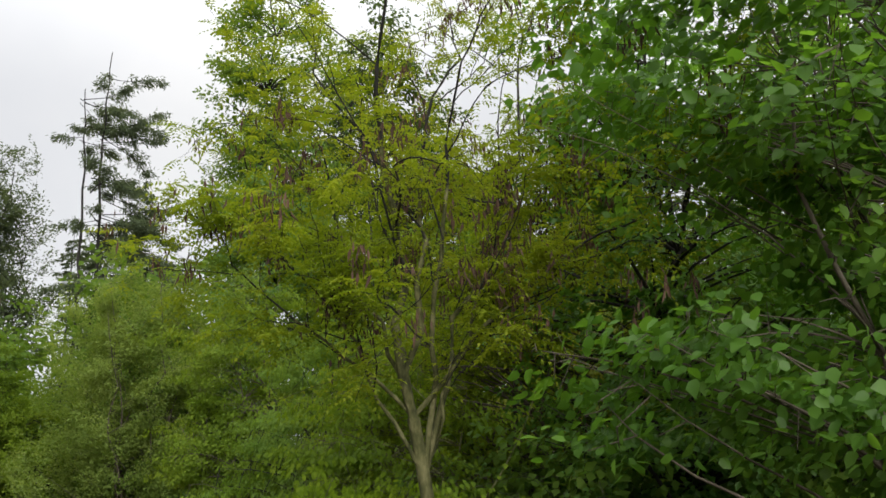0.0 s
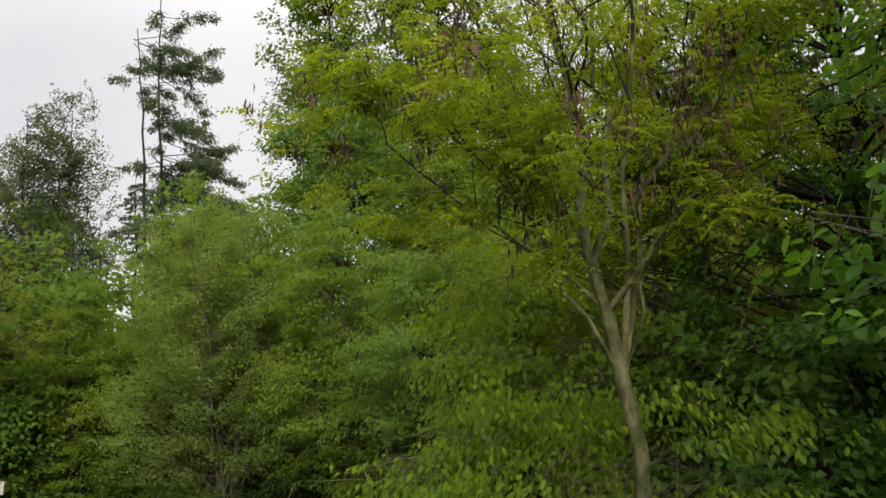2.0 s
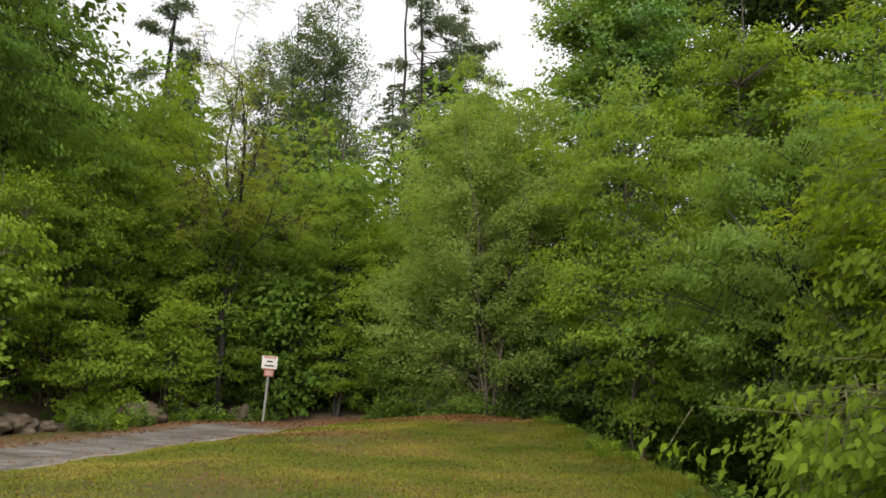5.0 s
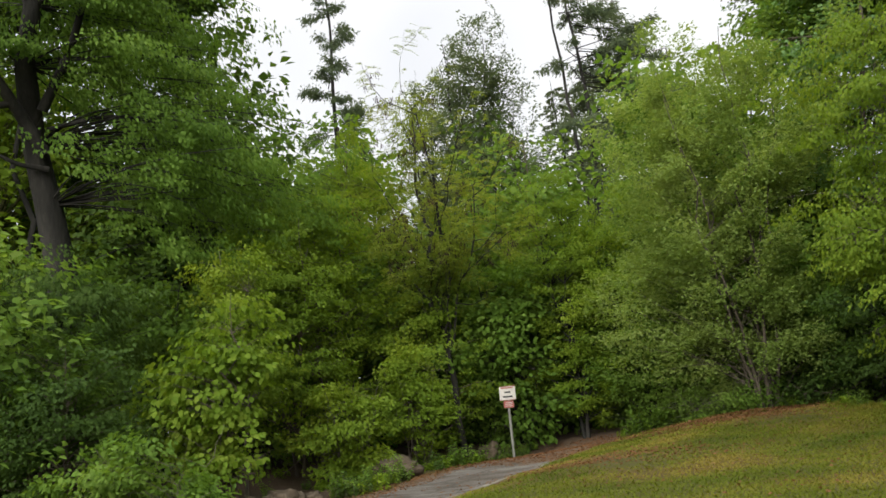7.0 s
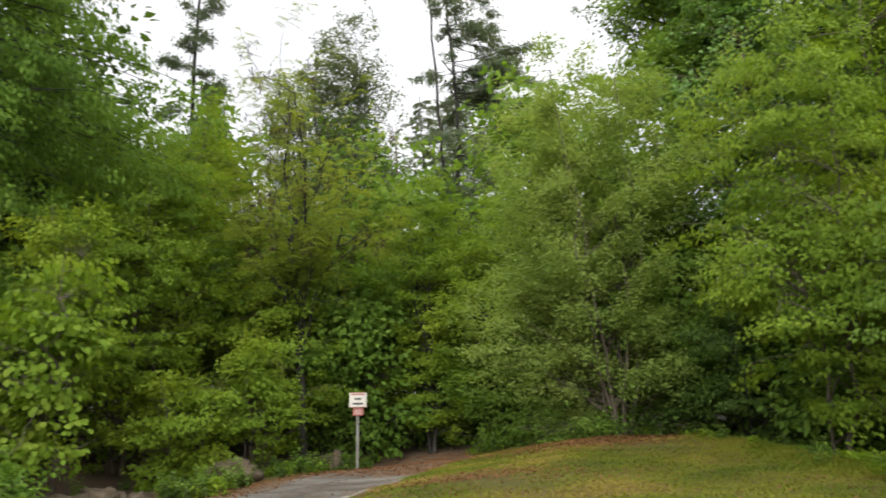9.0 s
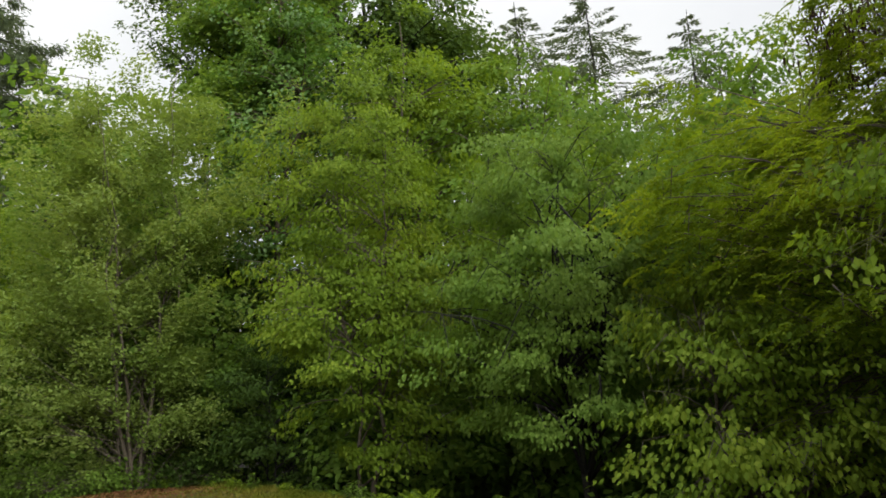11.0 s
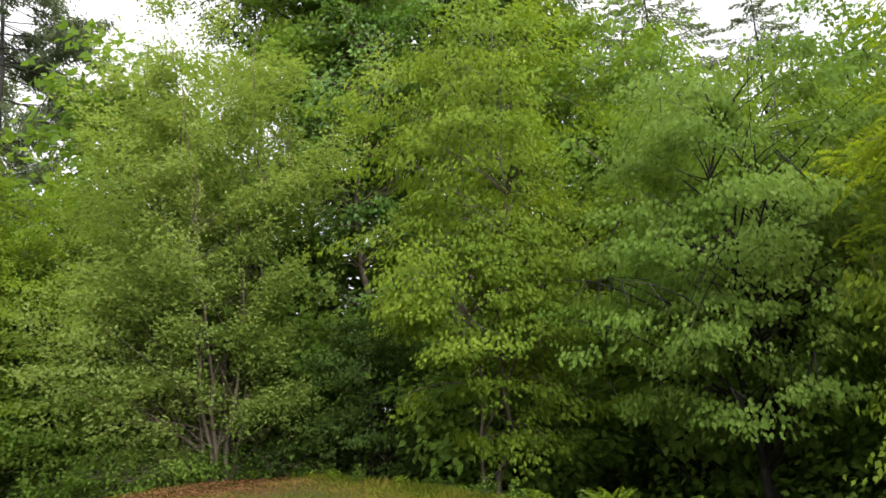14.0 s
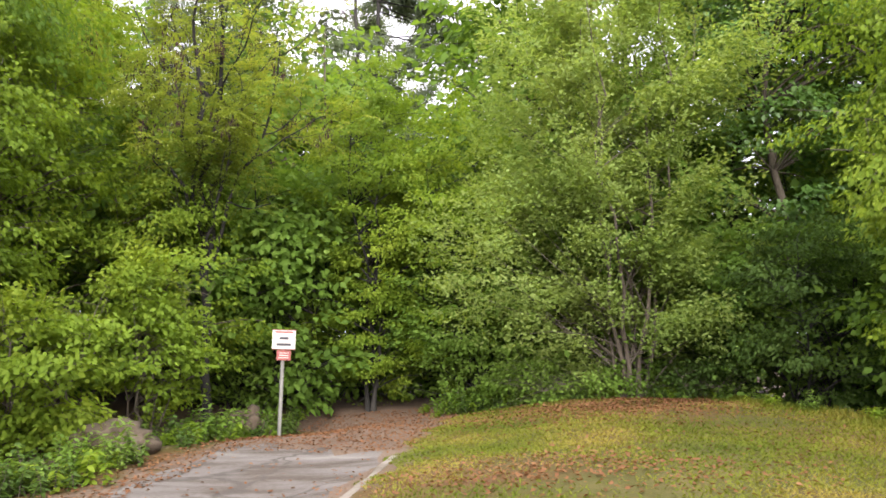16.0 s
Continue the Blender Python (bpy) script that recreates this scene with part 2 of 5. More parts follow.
PAINT_WHITE = rough_material("weathered_white_paint", [(0.1, (0.22, 0.21, 0.18)), (0.5, (0.36, 0.35, 0.31)), (0.9, (0.46, 0.45, 0.41))], 3.0, 30.0, 0.45, 0.05)
PAINT_RED = rough_material("faded_red_paint", [(0.1, (0.15, 0.045, 0.038)), (0.5, (0.22, 0.065, 0.052)), (0.9, (0.30, 0.11, 0.085))], 4.0, 30.0, 0.5, 0.05)
PAINT_BLACK = rough_material("black_sign_paint", [(0.1, (0.015, 0.015, 0.018)), (0.9, (0.06, 0.06, 0.065))], 4.0, 30.0, 0.5, 0.05)

# ---- mesh helpers ----


def mesh_of(name, co, tris, mat):
    """A triangle mesh from numpy arrays."""
    me = bpy.data.meshes.new(name)
    co, tris = np.asarray(co, dtype=np.float32), np.asarray(tris, dtype=np.int32)
    me.vertices.add(len(co))
    me.vertices.foreach_set("co", co.ravel())
    me.loops.add(tris.size)
    me.loops.foreach_set("vertex_index", tris.ravel())
    me.polygons.add(len(tris))
    me.polygons.foreach_set("loop_start", np.arange(0, tris.size, 3, dtype=np.int32))
    me.update(calc_edges=True)
    me.materials.append(mat)
    return me


def part_of(name, me, parent, label=""):
    ob = new(name, me)
    ob.parent = parent
    return tagged(ob, label)


def part(name, bm, mat, parent, label=""):
    """Links a bmesh as one mesh object under a thing or part."""
    me = bpy.data.meshes.new(name)
    bm.to_mesh(me)
    bm.free()
    me.materials.append(mat)
    return part_of(name, me, parent, label)


def unit(v):
    return v / np.maximum(np.linalg.norm(v, axis=-1, keepdims=True), 1e-9)


def tubes(lines, sides=6):
    """Tapered tubes along polylines: a list of (points, radii). Gives vertices and triangles."""
    cos, tris, base = [], [], 0
    ang = np.arange(sides) * 2 * np.pi / sides
    for pts, rad in lines:
        pts, rad = np.asarray(pts, float), np.asarray(rad, float)
        n = len(pts)
        tan = unit(np.gradient(pts, axis=0))
        ref = np.where(np.abs(tan[:, 2:3]) > 0.9, np.array([[1.0, 0, 0]]), np.array([[0, 0, 1.0]]))
        u = unit(np.cross(tan, ref))
        v = np.cross(tan, u)
        ring = pts[:, None] + rad[:, None, None] * (np.cos(ang)[None, :, None] * u[:, None] + np.sin(ang)[None, :, None] * v[:, None])
        cos.append(ring.reshape(-1, 3))
        i, j = np.meshgrid(np.arange(n - 1), np.arange(sides), indexing="ij")
        a = base + i * sides + j
        b = base + i * sides + (j + 1) % sides
        tris.append(np.stack([a, b, b + sides], -1).reshape(-1, 3))
        tris.append(np.stack([a, b + sides, a + sides], -1).reshape(-1, 3))
        base += n * sides
    return np.concatenate(cos), np.concatenate(tris)


def smooth_mesh(me):
    me.polygons.foreach_set("use_smooth", np.ones(len(me.polygons), dtype=bool))
    return me


def leaf_arrays(rng, P, D, N, L, W, full=False):
    """Folded leaves at P, pointing along D with their faces to N. full: a rounder, serrated outline."""
    n = len(P)
    D = unit(D)
    S = unit(np.cross(N, D))
    N = np.cross(D, S)
    L = (L * rng.uniform(0.65, 1.2, n))[:, None]
    W = (W * rng.uniform(0.7, 1.15, n))[:, None]
    curl = rng.uniform(-0.05, 0.25, n)[:, None]
    if full:
        rowsv = [P, P + D * L * 0.22 + S * W * 0.42 + N * W * 0.10, P + D * L * 0.62 + S * W * 0.40 + N * W * 0.06 - N * L * curl * 0.3,
                 P + D * L - N * L * curl, P + D * L * 0.62 - S * W * 0.40 + N * W * 0.06 - N * L * curl * 0.3, P + D * L * 0.22 - S * W * 0.42 + N * W * 0.10]
        faces = [(0, 1, 2), (0, 2, 3), (0, 3, 4), (0, 4, 5)]
    else:
        rowsv = [P, P + D * L * 0.45 + S * W * 0.5 + N * W * 0.12, P + D * L - N * L * curl, P + D * L * 0.45 - S * W * 0.5 + N * W * 0.12]
        faces = [(0, 1, 2), (0, 2, 3)]
    k = len(rowsv)
    co = np.stack(rowsv, 1).reshape(-1, 3)
    tris = (np.arange(n)[:, None, None] * k + np.array(faces)[None]).reshape(-1, 3)
    return co, tris


def wander(rng, a, b, n, amount, sag=0.0):
    """A crooked line from a to b."""
    t = np.linspace(0, 1, n)[:, None]
    a, b = np.asarray(a, float), np.asarray(b, float)
    p = a + (b - a) * t
    length = np.linalg.norm(b - a)
    p += rng.normal(0, amount * length, (n, 3)) * np.sin(np.pi * t) * np.array([1, 1, 0.5])
    p[:, 2] += sag * length * np.sin(np.pi * t[:, 0])
    return p


FOREST = "trees of the wood's edge"
LEAF_SHAPES = {}


def leaf_shape(mat, k):
    """One broad, pointed, toothed leaf of unit length, cupped along its midrib; k varies its curl."""
    if (mat.name, k) not in LEAF_SHAPES:
        t = np.array([0.0, 0.12, 0.3, 0.5, 0.7, 0.88, 1.0])
        half = np.array([0.0, 0.30, 0.47, 0.48, 0.36, 0.14, 0.0])
        half = half * (1 + 0.10 * np.array([0, 1, -1, 1, -1, 1, 0]))
        bend = -(0.10 + 0.10 * k) * t ** 2
        mid = np.stack([t, np.zeros(7), bend], -1)
        lift = 0.10 + 0.05 * k
        left = np.stack([t, half, bend + lift * half], -1)[1:6]
        right = np.stack([t, -half, bend + lift * half], -1)[1:6]
        co = np.concatenate([mid, left, right])
        tris = [(0, 1, 7), (5, 6, 11), (0, 12, 1), (5, 16, 6)]
        for q in range(1, 5):
            tris += [(q, q + 1, 7 + q), (q, 7 + q, 6 + q), (q, 11 + q, 12 + q), (q, 12 + q, q + 1)]
        LEAF_SHAPES[(mat.name, k)] = smooth_mesh(mesh_of("leaf", co, tris, mat))
    return LEAF_SHAPES[(mat.name, k)]


def single_leaves(rng, root, P, D, N, L, W, mat):
    D = unit(D)
    S = unit(np.cross(N, D))
    N = np.cross(D, S)
    for p, d, s, n in zip(P, D, S, N):
        k = rng.uniform(0.75, 1.25)
        ob = new("leaf", leaf_shape(mat, int(rng.integers(3))))
        ob.parent = root
        a, b, c = d * L * k, s * W * k, n * L * k
        ob.matrix_local = Matrix(((a[0], b[0], c[0], p[0]), (a[1], b[1], c[1], p[1]), (a[2], b[2], c[2], p[2]), (0, 0, 0, 1)))


def tree(name, label, category, base, top, lobes, leaf, bark, L=0.09, W=0.06, cover=2.0, trunk_r=0.08, stems=1, spread=0.3, arch=0.18,
         droop=0.25, flat=0.16, bough=1.0, seed=1, full=False, pinnate=False, pods=0, fork=None, gap=0.0, group="", rise=1.0, twigs=0, loose=None, limb=1.0, clump=0.0):
    """A broadleaf tree or shrub: stems from the base to the top, arching boughs that reach into the lobes of the crown, sprays of leaves along them.
    base and top in the world; lobes: (x, y, z, rx, ry, rz) in the world."""
    rng = np.random.default_rng(seed)
    base, top = np.array(base, float), np.array(top, float)
    root = new(name)
    root.location = base
    tagged(root, label, category, group)
    lobes = np.array(lobes, float)
    lobes[:, :3] -= base
    top = top - base
    zlow = max(0.15, (lobes[:, 2] - lobes[:, 5]).min() * 0.8)
    # stems
    axes = []
    for k in range(stems):
        off = np.zeros(3)
        if stems > 1:
            a = 2 * np.pi * k / stems + rng.uniform(-0.4, 0.4)
            off = np.array([np.cos(a), np.sin(a), 0]) * spread * rng.uniform(0.5, 1.2)
        start = np.array([off[0] * 0.25, off[1] * 0.25, -0.15])
        end = top * np.array([1, 1, rng.uniform(0.75, 1.0) if stems > 1 else 1.0]) + off * 2.2
        line = wander(rng, start, end, 12, 0.018)
        if fork is not None and stems > 1:
            fk = np.array(fork) - base
            line = np.concatenate([wander(rng, [0, 0, -0.15], fk, 5, 0.01)[:-1], wander(rng, fk, end, 10, 0.03)])
        r0 = trunk_r * (1.0 if stems == 1 else rng.uniform(0.6, 1.0))
        rad = r0 * (1 - 0.86 * np.linspace(0, 1, len(line)) ** 0.85)
        rad[0] *= 1.35
        axes.append((line, rad))
    for line, rad in axes:
        co, tris = tubes([(line, rad)], 9 if trunk_r > 0.06 else 6)
        part_of("trunk" if stems == 1 else "stem", smooth_mesh(mesh_of("trunk", co, tris, bark)), root)
    # boughs
    vol = lobes[:, 3] * lobes[:, 4] * lobes[:, 5]
    area = 4 * np.pi * (((lobes[:, 3] * lobes[:, 4]) ** 1.6 + (lobes[:, 3] * lobes[:, 5]) ** 1.6 + (lobes[:, 4] * lobes[:, 5]) ** 1.6) / 3) ** (1 / 1.6)
    size = float(np.cbrt(vol.max()))
    n_leaf = int(cover * area.sum() / (0.55 * L * W))
    per_spray = 11 if pinnate else 13
    n_bough = int(np.clip(9 * area.sum() / max(size, 0.8) ** 1.1 / bough, 16, 230))
    per_bough = max(3, int(n_leaf / per_spray / n_bough))
    limb_lines, twig_lines, SP, SO, SS, SC = [], [], [], [], [], []
    shift = rng.uniform(0, 50, 3)
    for _ in range(n_bough):
        c = lobes[rng.choice(len(lobes), p=area / area.sum())]
        for _try in range(6):
            d = unit(rng.normal(0, 1, 3) + np.array([0, 0, 0.12]))
            lump = 1 + 0.50 * noise.noise(Vector(d * 1.9 + shift)) + 0.35 * noise.noise(Vector(d * 4.6 + shift))
            e = c[:3] + d * c[3:] * lump * rng.uniform(0.52, 1.04)
            if gap <= 0 or noise.noise(Vector(e * 0.55 + shift)) > gap - 0.45:
                break
        line, rad = axes[int(rng.integers(len(axes)))]
        hor = np.hypot(e[0] - line[-1][0] * 0.5, e[1] - line[-1][1] * 0.5)
        zs = np.clip(e[2] - hor * rng.uniform(0.15, 0.75) * rise, zlow * rng.uniform(0.6, 1.5), line[-1][2] * 0.96)
        k = int(np.argmin(np.abs(line[:, 2] - zs)))
        s = line[k]
        length = np.linalg.norm(e - s)
        mid = (s + e) / 2 + np.array([0, 0, arch * length]) + rng.normal(0, 0.10 * length, 3)
        t = np.linspace(0, 1, 6)[:, None]
        curve = s * (1 - t) ** 2 + 2 * t * (1 - t) * mid + e * t ** 2
        r = limb * min(rad[k] * 0.7, 0.010 + 0.012 * length)
        limb_lines.append((curve, r * (1 - 0.85 * t[:, 0])))
        out = unit((e - mid) * np.array([1, 1, 0.35]) + 1e-6)
        side = unit(np.cross(out, [0, 0, 1.0]))
        bw = np.clip(0.30 * length * bough, 0.25, 0.20 * size + 0.35)
        tt = 0.45 + 0.60 * rng.random(per_bough) ** 0.55
        lat = rng.uniform(-1, 1, per_bough) * bw * np.sin(np.pi * np.clip(tt, 0, 0.93)) ** 0.6
        on = s * (1 - tt[:, None]) ** 2 + 2 * (tt * (1 - tt))[:, None] * mid + e * (tt ** 2)[:, None]
        sp = on + side * lat[:, None] + out * np.abs(lat)[:, None] * 0.45
        sp[:, 2] += rng.normal(0, flat * bw, per_bough) - droop * np.abs(lat) * 0.5 - droop * bw * np.clip(tt - 0.7, 0, 1) * 1.2
        SP.append(sp)
        SO.append(np.repeat(out[None], per_bough, 0) + side * (lat / bw)[:, None] * 0.9)
        SS.append(np.repeat(side[None], per_bough, 0))
        for q in range(min(twigs, per_bough)):
            twig_lines.append((np.stack([on[q], sp[q]]), np.array([0.3, 0.1]) * r * 0.9 + 0.0015))
    SP, SO, SS = np.concatenate(SP), unit(np.concatenate(SO)), np.concatenate(SS)
    if clump:
        # sprays gather into tufts, with dark gaps between them
        level = np.array([noise.noise(Vector((p[0] * 1.15, p[1] * 1.15, p[2] * 1.9)) + Vector(shift)) for p in SP])
        held = level > np.quantile(level, clump)
        SP, SO, SS = SP[held], SO[held], SS[held]
    if limb_lines:
        n_big = min(len(limb_lines), 10)
        order = sorted(range(len(limb_lines)), key=lambda q: -limb_lines[q][1][0])
        for q in order[:n_big]:
            co, tris = tubes([limb_lines[q]], 5)
            part_of("limb", smooth_mesh(mesh_of("limb", co, tris, bark)), root)
        co, tris = tubes([limb_lines[q] for q in order[n_big:]] + twig_lines, 3)
        tagged(part_of("branchwork", mesh_of("branchwork", co, tris, bark), root), kind="stuff")
    # leaves
    m = len(SP)
    if pinnate:
        j = np.tile(np.arange(per_spray), m)
        fr = (j // 2 + 1) / 6.0
        sgn = np.where(j == per_spray - 1, 0.0, np.where(j % 2 == 0, 1.0, -1.0))
        P, O = np.repeat(SP, per_spray, 0), np.repeat(unit(SO + rng.normal(0, 0.5, (m, 3))), per_spray, 0)
        side = unit(np.cross(O, np.array([0, 0, 1.0]) + np.repeat(rng.normal(0, 0.25, (m, 3)), per_spray, 0)))
        P = P + O * (fr * 0.26)[:, None] - np.array([0, 0, 1.0]) * (fr ** 2 * 0.10)[:, None]
        D = O * 0.45 + side * sgn[:, None] + np.array([0, 0, -0.25])
        N = np.array([0, 0, 1.0]) + rng.normal(0, 0.28, P.shape)
    else:
        ss = 2.1 * L + 0.05
        P, O, side = np.repeat(SP, per_spray, 0), np.repeat(SO, per_spray, 0), np.repeat(SS, per_spray, 0)
        P = P + O * rng.uniform(-1, 1, (len(P), 1)) * ss + side * rng.uniform(-1, 1, (len(P), 1)) * ss
        P[:, 2] += rng.normal(0, 0.22 * ss, len(P))
        D = O + rng.normal(0, 0.6, P.shape) + np.array([0, 0, -droop * 1.6])
        N = np.array([0, 0, 0.72]) + O * 0.72 + np.repeat(rng.normal(0, 0.25, SP.shape), per_spray, 0) + rng.normal(0, 0.32, P.shape)
    if loose:
        wx, wy = P[:, 0] + base[0], P[:, 1] + base[1]
        pick = np.flatnonzero((wx > loose[0]) & (wx < loose[1]) & (wy > loose[2]) & (wy < loose[3]))
        pick = rng.permutation(pick)[:290]
        single_leaves(rng, root, P[pick], D[pick], N[pick], L, W, leaf)
        rest = np.ones(len(P), bool)
        rest[pick] = False
        P, D, N = P[rest], D[rest], N[rest]
    co, tris = leaf_arrays(rng, P, D, N, L, W, full)
    crown = part_of("crown", mesh_of("crown", co, tris, leaf), root)
    tagged(crown, kind="stuff")
    if pods:
        high = np.flatnonzero(SP[:, 2] > np.quantile(SP[:, 2], 0.58))
        hang = SP[rng.choice(high, min(pods, len(high)), replace=False)]
        n = len(hang) * 16
        P = np.repeat(hang, 16, 0) + rng.normal(0, 0.085, (n, 3)) * np.array([1, 1, 1.6])
        D = np.array([0, 0, -1.0]) + rng.normal(0, 0.16, (n, 3))
        co, tris = leaf_arrays(rng, P, D, rng.normal(0, 1, (n, 3)), 0.16, 0.032)
        tagged(part_of("pod_mass", mesh_of("pod_mass", co, tris, POD_BROWN), root, "hanging clusters of dry brown pods"), kind="stuff")
    return root


def locust(name, label, base, fork, limbs, n_sprays, L, W, pods, trunk_r, bark, seed, depth=4, pod_above=0.0, lift=0.05, leaf=None, level_out=0.6):
    """A locust: a short trunk, limbs that fork again and again, feathery leaves and hanging pods. limbs: (end in the world, radius)."""
    rng = np.random.default_rng(seed)
    base, fork = np.array(base, float), np.array(fork, float)
    root = new(name)
    root.location = base
    tagged(root, label, "tree", FOREST)
    fork = fork - base
    trunk = wander(rng, [0.08, 0.05, -0.2], fork, 7, 0.012)
    rad = trunk_r * np.linspace(1.15, 0.92, 7)
    rad[0] *= 1.3
    co, tris = tubes([(trunk, rad)], 12)
    part_of("trunk", smooth_mesh(mesh_of("trunk", co, tris, bark)), root)
    fine, tips = [], []

    def shoot(a, way, length, r, level):
        way = unit(way)
        steps = 6
        pts = [a]
        for q in range(steps):
            way = unit(way + rng.normal(0, 0.13, 3) + np.array([0, 0, lift]))
            pts.append(pts[-1] + way * length / steps)
        pts = np.array(pts)
        fine.append((pts, r * np.linspace(1, 0.6, len(pts))))
        if level <= 2:
            tips.append((pts, level))
        if level == 0:
            return
        for q in range(int(rng.integers(2, 4))):
            f = rng.uniform(0.45, 1.0) if q else 1.0
            k = int(f * steps)
            turn = rng.normal(0, 0.62, 3)
            shoot(pts[k], way + turn - way * np.dot(turn, way), length * rng.uniform(0.6, 0.85), r * (0.62 if q == 0 else 0.48), level - 1)

    for q, (end, r) in enumerate(limbs):
        end = np.array(end, float) - base
        line = wander(rng, trunk[-1] if q == 0 else trunk[(6, 5, 6, 5, 6)[q % 5]], end, 8, 0.03, 0.04)
        co, tris = tubes([(line, r * np.linspace(1, 0.55, 8))], 9)
        part_of("limb", smooth_mesh(mesh_of("limb", co, tris, bark)), root)
        way, length = line[-1] - line[-2], np.linalg.norm(end - fork)
        shoot(line[-1], way, length * 0.55, r * 0.52, depth - 1)
        for q in (3, 4, 5, 6):
            turn = rng.normal(0, 0.5, 3)
            shoot(line[q], unit(way) + turn, length * rng.uniform(0.35, 0.55), r * 0.34, depth - 2)
    co, tris = tubes(fine, 4)
    tagged(part_of("branchwork", smooth_mesh(mesh_of("branchwork", co, tris, BARK_DARK)), root, "thin dark upright branches"), kind="stuff")
    pick = rng.integers(len(tips), size=n_sprays)
    f = rng.random(n_sprays)
    SP = np.array([np.array([np.interp(ff, np.linspace(0, 1, len(tips[q][0])), tips[q][0][:, c]) for c in range(3)]) for q, ff in zip(pick, f)])
    way = np.array([tips[q][0][-1] - tips[q][0][0] for q in pick])
    SO = unit(unit(way) * np.array([0.5, 0.5, 0.5 * level_out]) + rng.normal(0, 0.8, (n_sprays, 3)) * np.array([1, 1, 0.6 * level_out]))
    j = np.tile(np.arange(13), n_sprays)
    fr = (j // 2 + 1) / 7.0
    sgn = np.where(j == 12, 0.0, np.where(j % 2 == 0, 1.0, -1.0))
    O = np.repeat(SO, 13, 0)
    side = unit(np.cross(O, np.array([0, 0, 1.0]) + np.repeat(rng.normal(0, 0.55 * level_out, (n_sprays, 3)), 13, 0)))
    P = np.repeat(SP, 13, 0) + O * (fr * L * 4.6)[:, None] - np.array([0, 0, 1.0]) * (fr ** 2 * L * 1.8)[:, None]
    D = O * 0.4 + side * sgn[:, None] + np.array([0, 0, -0.3])
    co, tris = leaf_arrays(rng, P, D, np.array([0, 0, 1.0]) + rng.normal(0, 0.35, P.shape), L, W)
    tagged(part_of("crown", mesh_of("crown", co, tris, leaf or LEAF_LOCUST), root), kind="stuff")
    high = np.flatnonzero(SP[:, 2] + base[2] > pod_above)
    seeds = SP[rng.choice(high, min(pods // 4, len(high)), replace=False)]
    hang = np.repeat(seeds, 4, 0) + rng.normal(0, 0.16, (len(seeds) * 4, 3))
    n = len(hang) * 10
    P = np.repeat(hang, 10, 0) + rng.normal(0, 0.05, (n, 3)) * np.array([1, 1, 1.5])
    co, tris = leaf_arrays(rng, P, np.array([0, 0, -1.0]) + rng.normal(0, 0.16, (n, 3)), rng.normal(0, 1, (n, 3)), 0.14, 0.028)
    tagged(part_of("pod_mass", mesh_of("pod_mass", co, tris, POD_BROWN), root, "hanging clusters of dry brown pods"), kind="stuff")
    return root


def conifer(name, label, base, height, radius, seed, bare=0.25, density=1.0, ragged=0.3):
    """A spruce: whorls of drooping boughs with needle tufts."""
    rng = np.random.default_rng(seed)
    root = new(name)
    root.location = base
    tagged(root, label, "conifer", "spruces on the skyline")
    line = wander(rng, [0, 0, -0.2], [rng.normal(0, 0.2), rng.normal(0, 0.2), height], 12, 0.004)
    co, tris = tubes([(line, 0.011 * height * (1 - 0.95 * np.linspace(0, 1, 12)))], 7)
    part_of("trunk", smooth_mesh(mesh_of("trunk", co, tris, BARK_DARK)), root)
    limbs, P, D = [], [], []
    z = bare * height
    while z < height * 0.985:
        f = 1 - (z / height - bare) / (1 - bare)
        for _ in range(int(rng.integers(4, 7))):
            a = rng.uniform(0, 2 * np.pi)
            ln = (min(radius, 0.72 * (height - z)) + 0.15) * rng.uniform(1 - ragged, 1.12)
            o = np.array([np.cos(a), np.sin(a), 0])
            t = np.linspace(0, 1, 5)[:, None]
            c = np.array([0, 0, z]) + o * ln * t + np.array([0, 0, 1.0]) * ln * (0.18 * t - 0.5 * t ** 2 + 0.22 * t ** 4)
            limbs.append((c, 0.03 * f * (1 - 0.8 * t[:, 0]) + 0.006))
            n = int(ln * (34 if z > 0.6 * height else 16) * density) + 4
            tt = rng.random(n) ** 0.7
            pos = np.stack([np.interp(tt, t[:, 0], c[:, q]) for q in range(3)], 1)
            sd = np.array([-o[1], o[0], 0])
            lat = rng.uniform(-1, 1, n) * 0.16 * ln * (1 - tt * 0.75)
            P.append(pos + sd * lat[:, None] - np.array([0, 0, 1.0]) * np.abs(lat)[:, None] * 0.4)
            D.append(o * 0.9 + sd * np.sign(lat)[:, None] * 0.7 + np.array([0, 0, -0.45]) + rng.normal(0, 0.25, (n, 3)))
        z += 0.42 + 0.9 * (z < 0.6 * height) + rng.uniform(0, 0.25)
    P, D = np.concatenate(P), np.concatenate(D)
    co, tris = tubes(limbs, 4)
    tagged(part_of("branchwork", mesh_of("branchwork", co, tris, BARK_DARK), root), kind="stuff")
    co, tris = leaf_arrays(rng, P, D, np.array([0, 0, 1.0]) + rng.normal(0, 0.5, P.shape), 0.30, 0.10)
    tagged(part_of("crown", mesh_of("crown", co, tris, LEAF_NEEDLE_HAZED), root), kind="stuff")
    return root


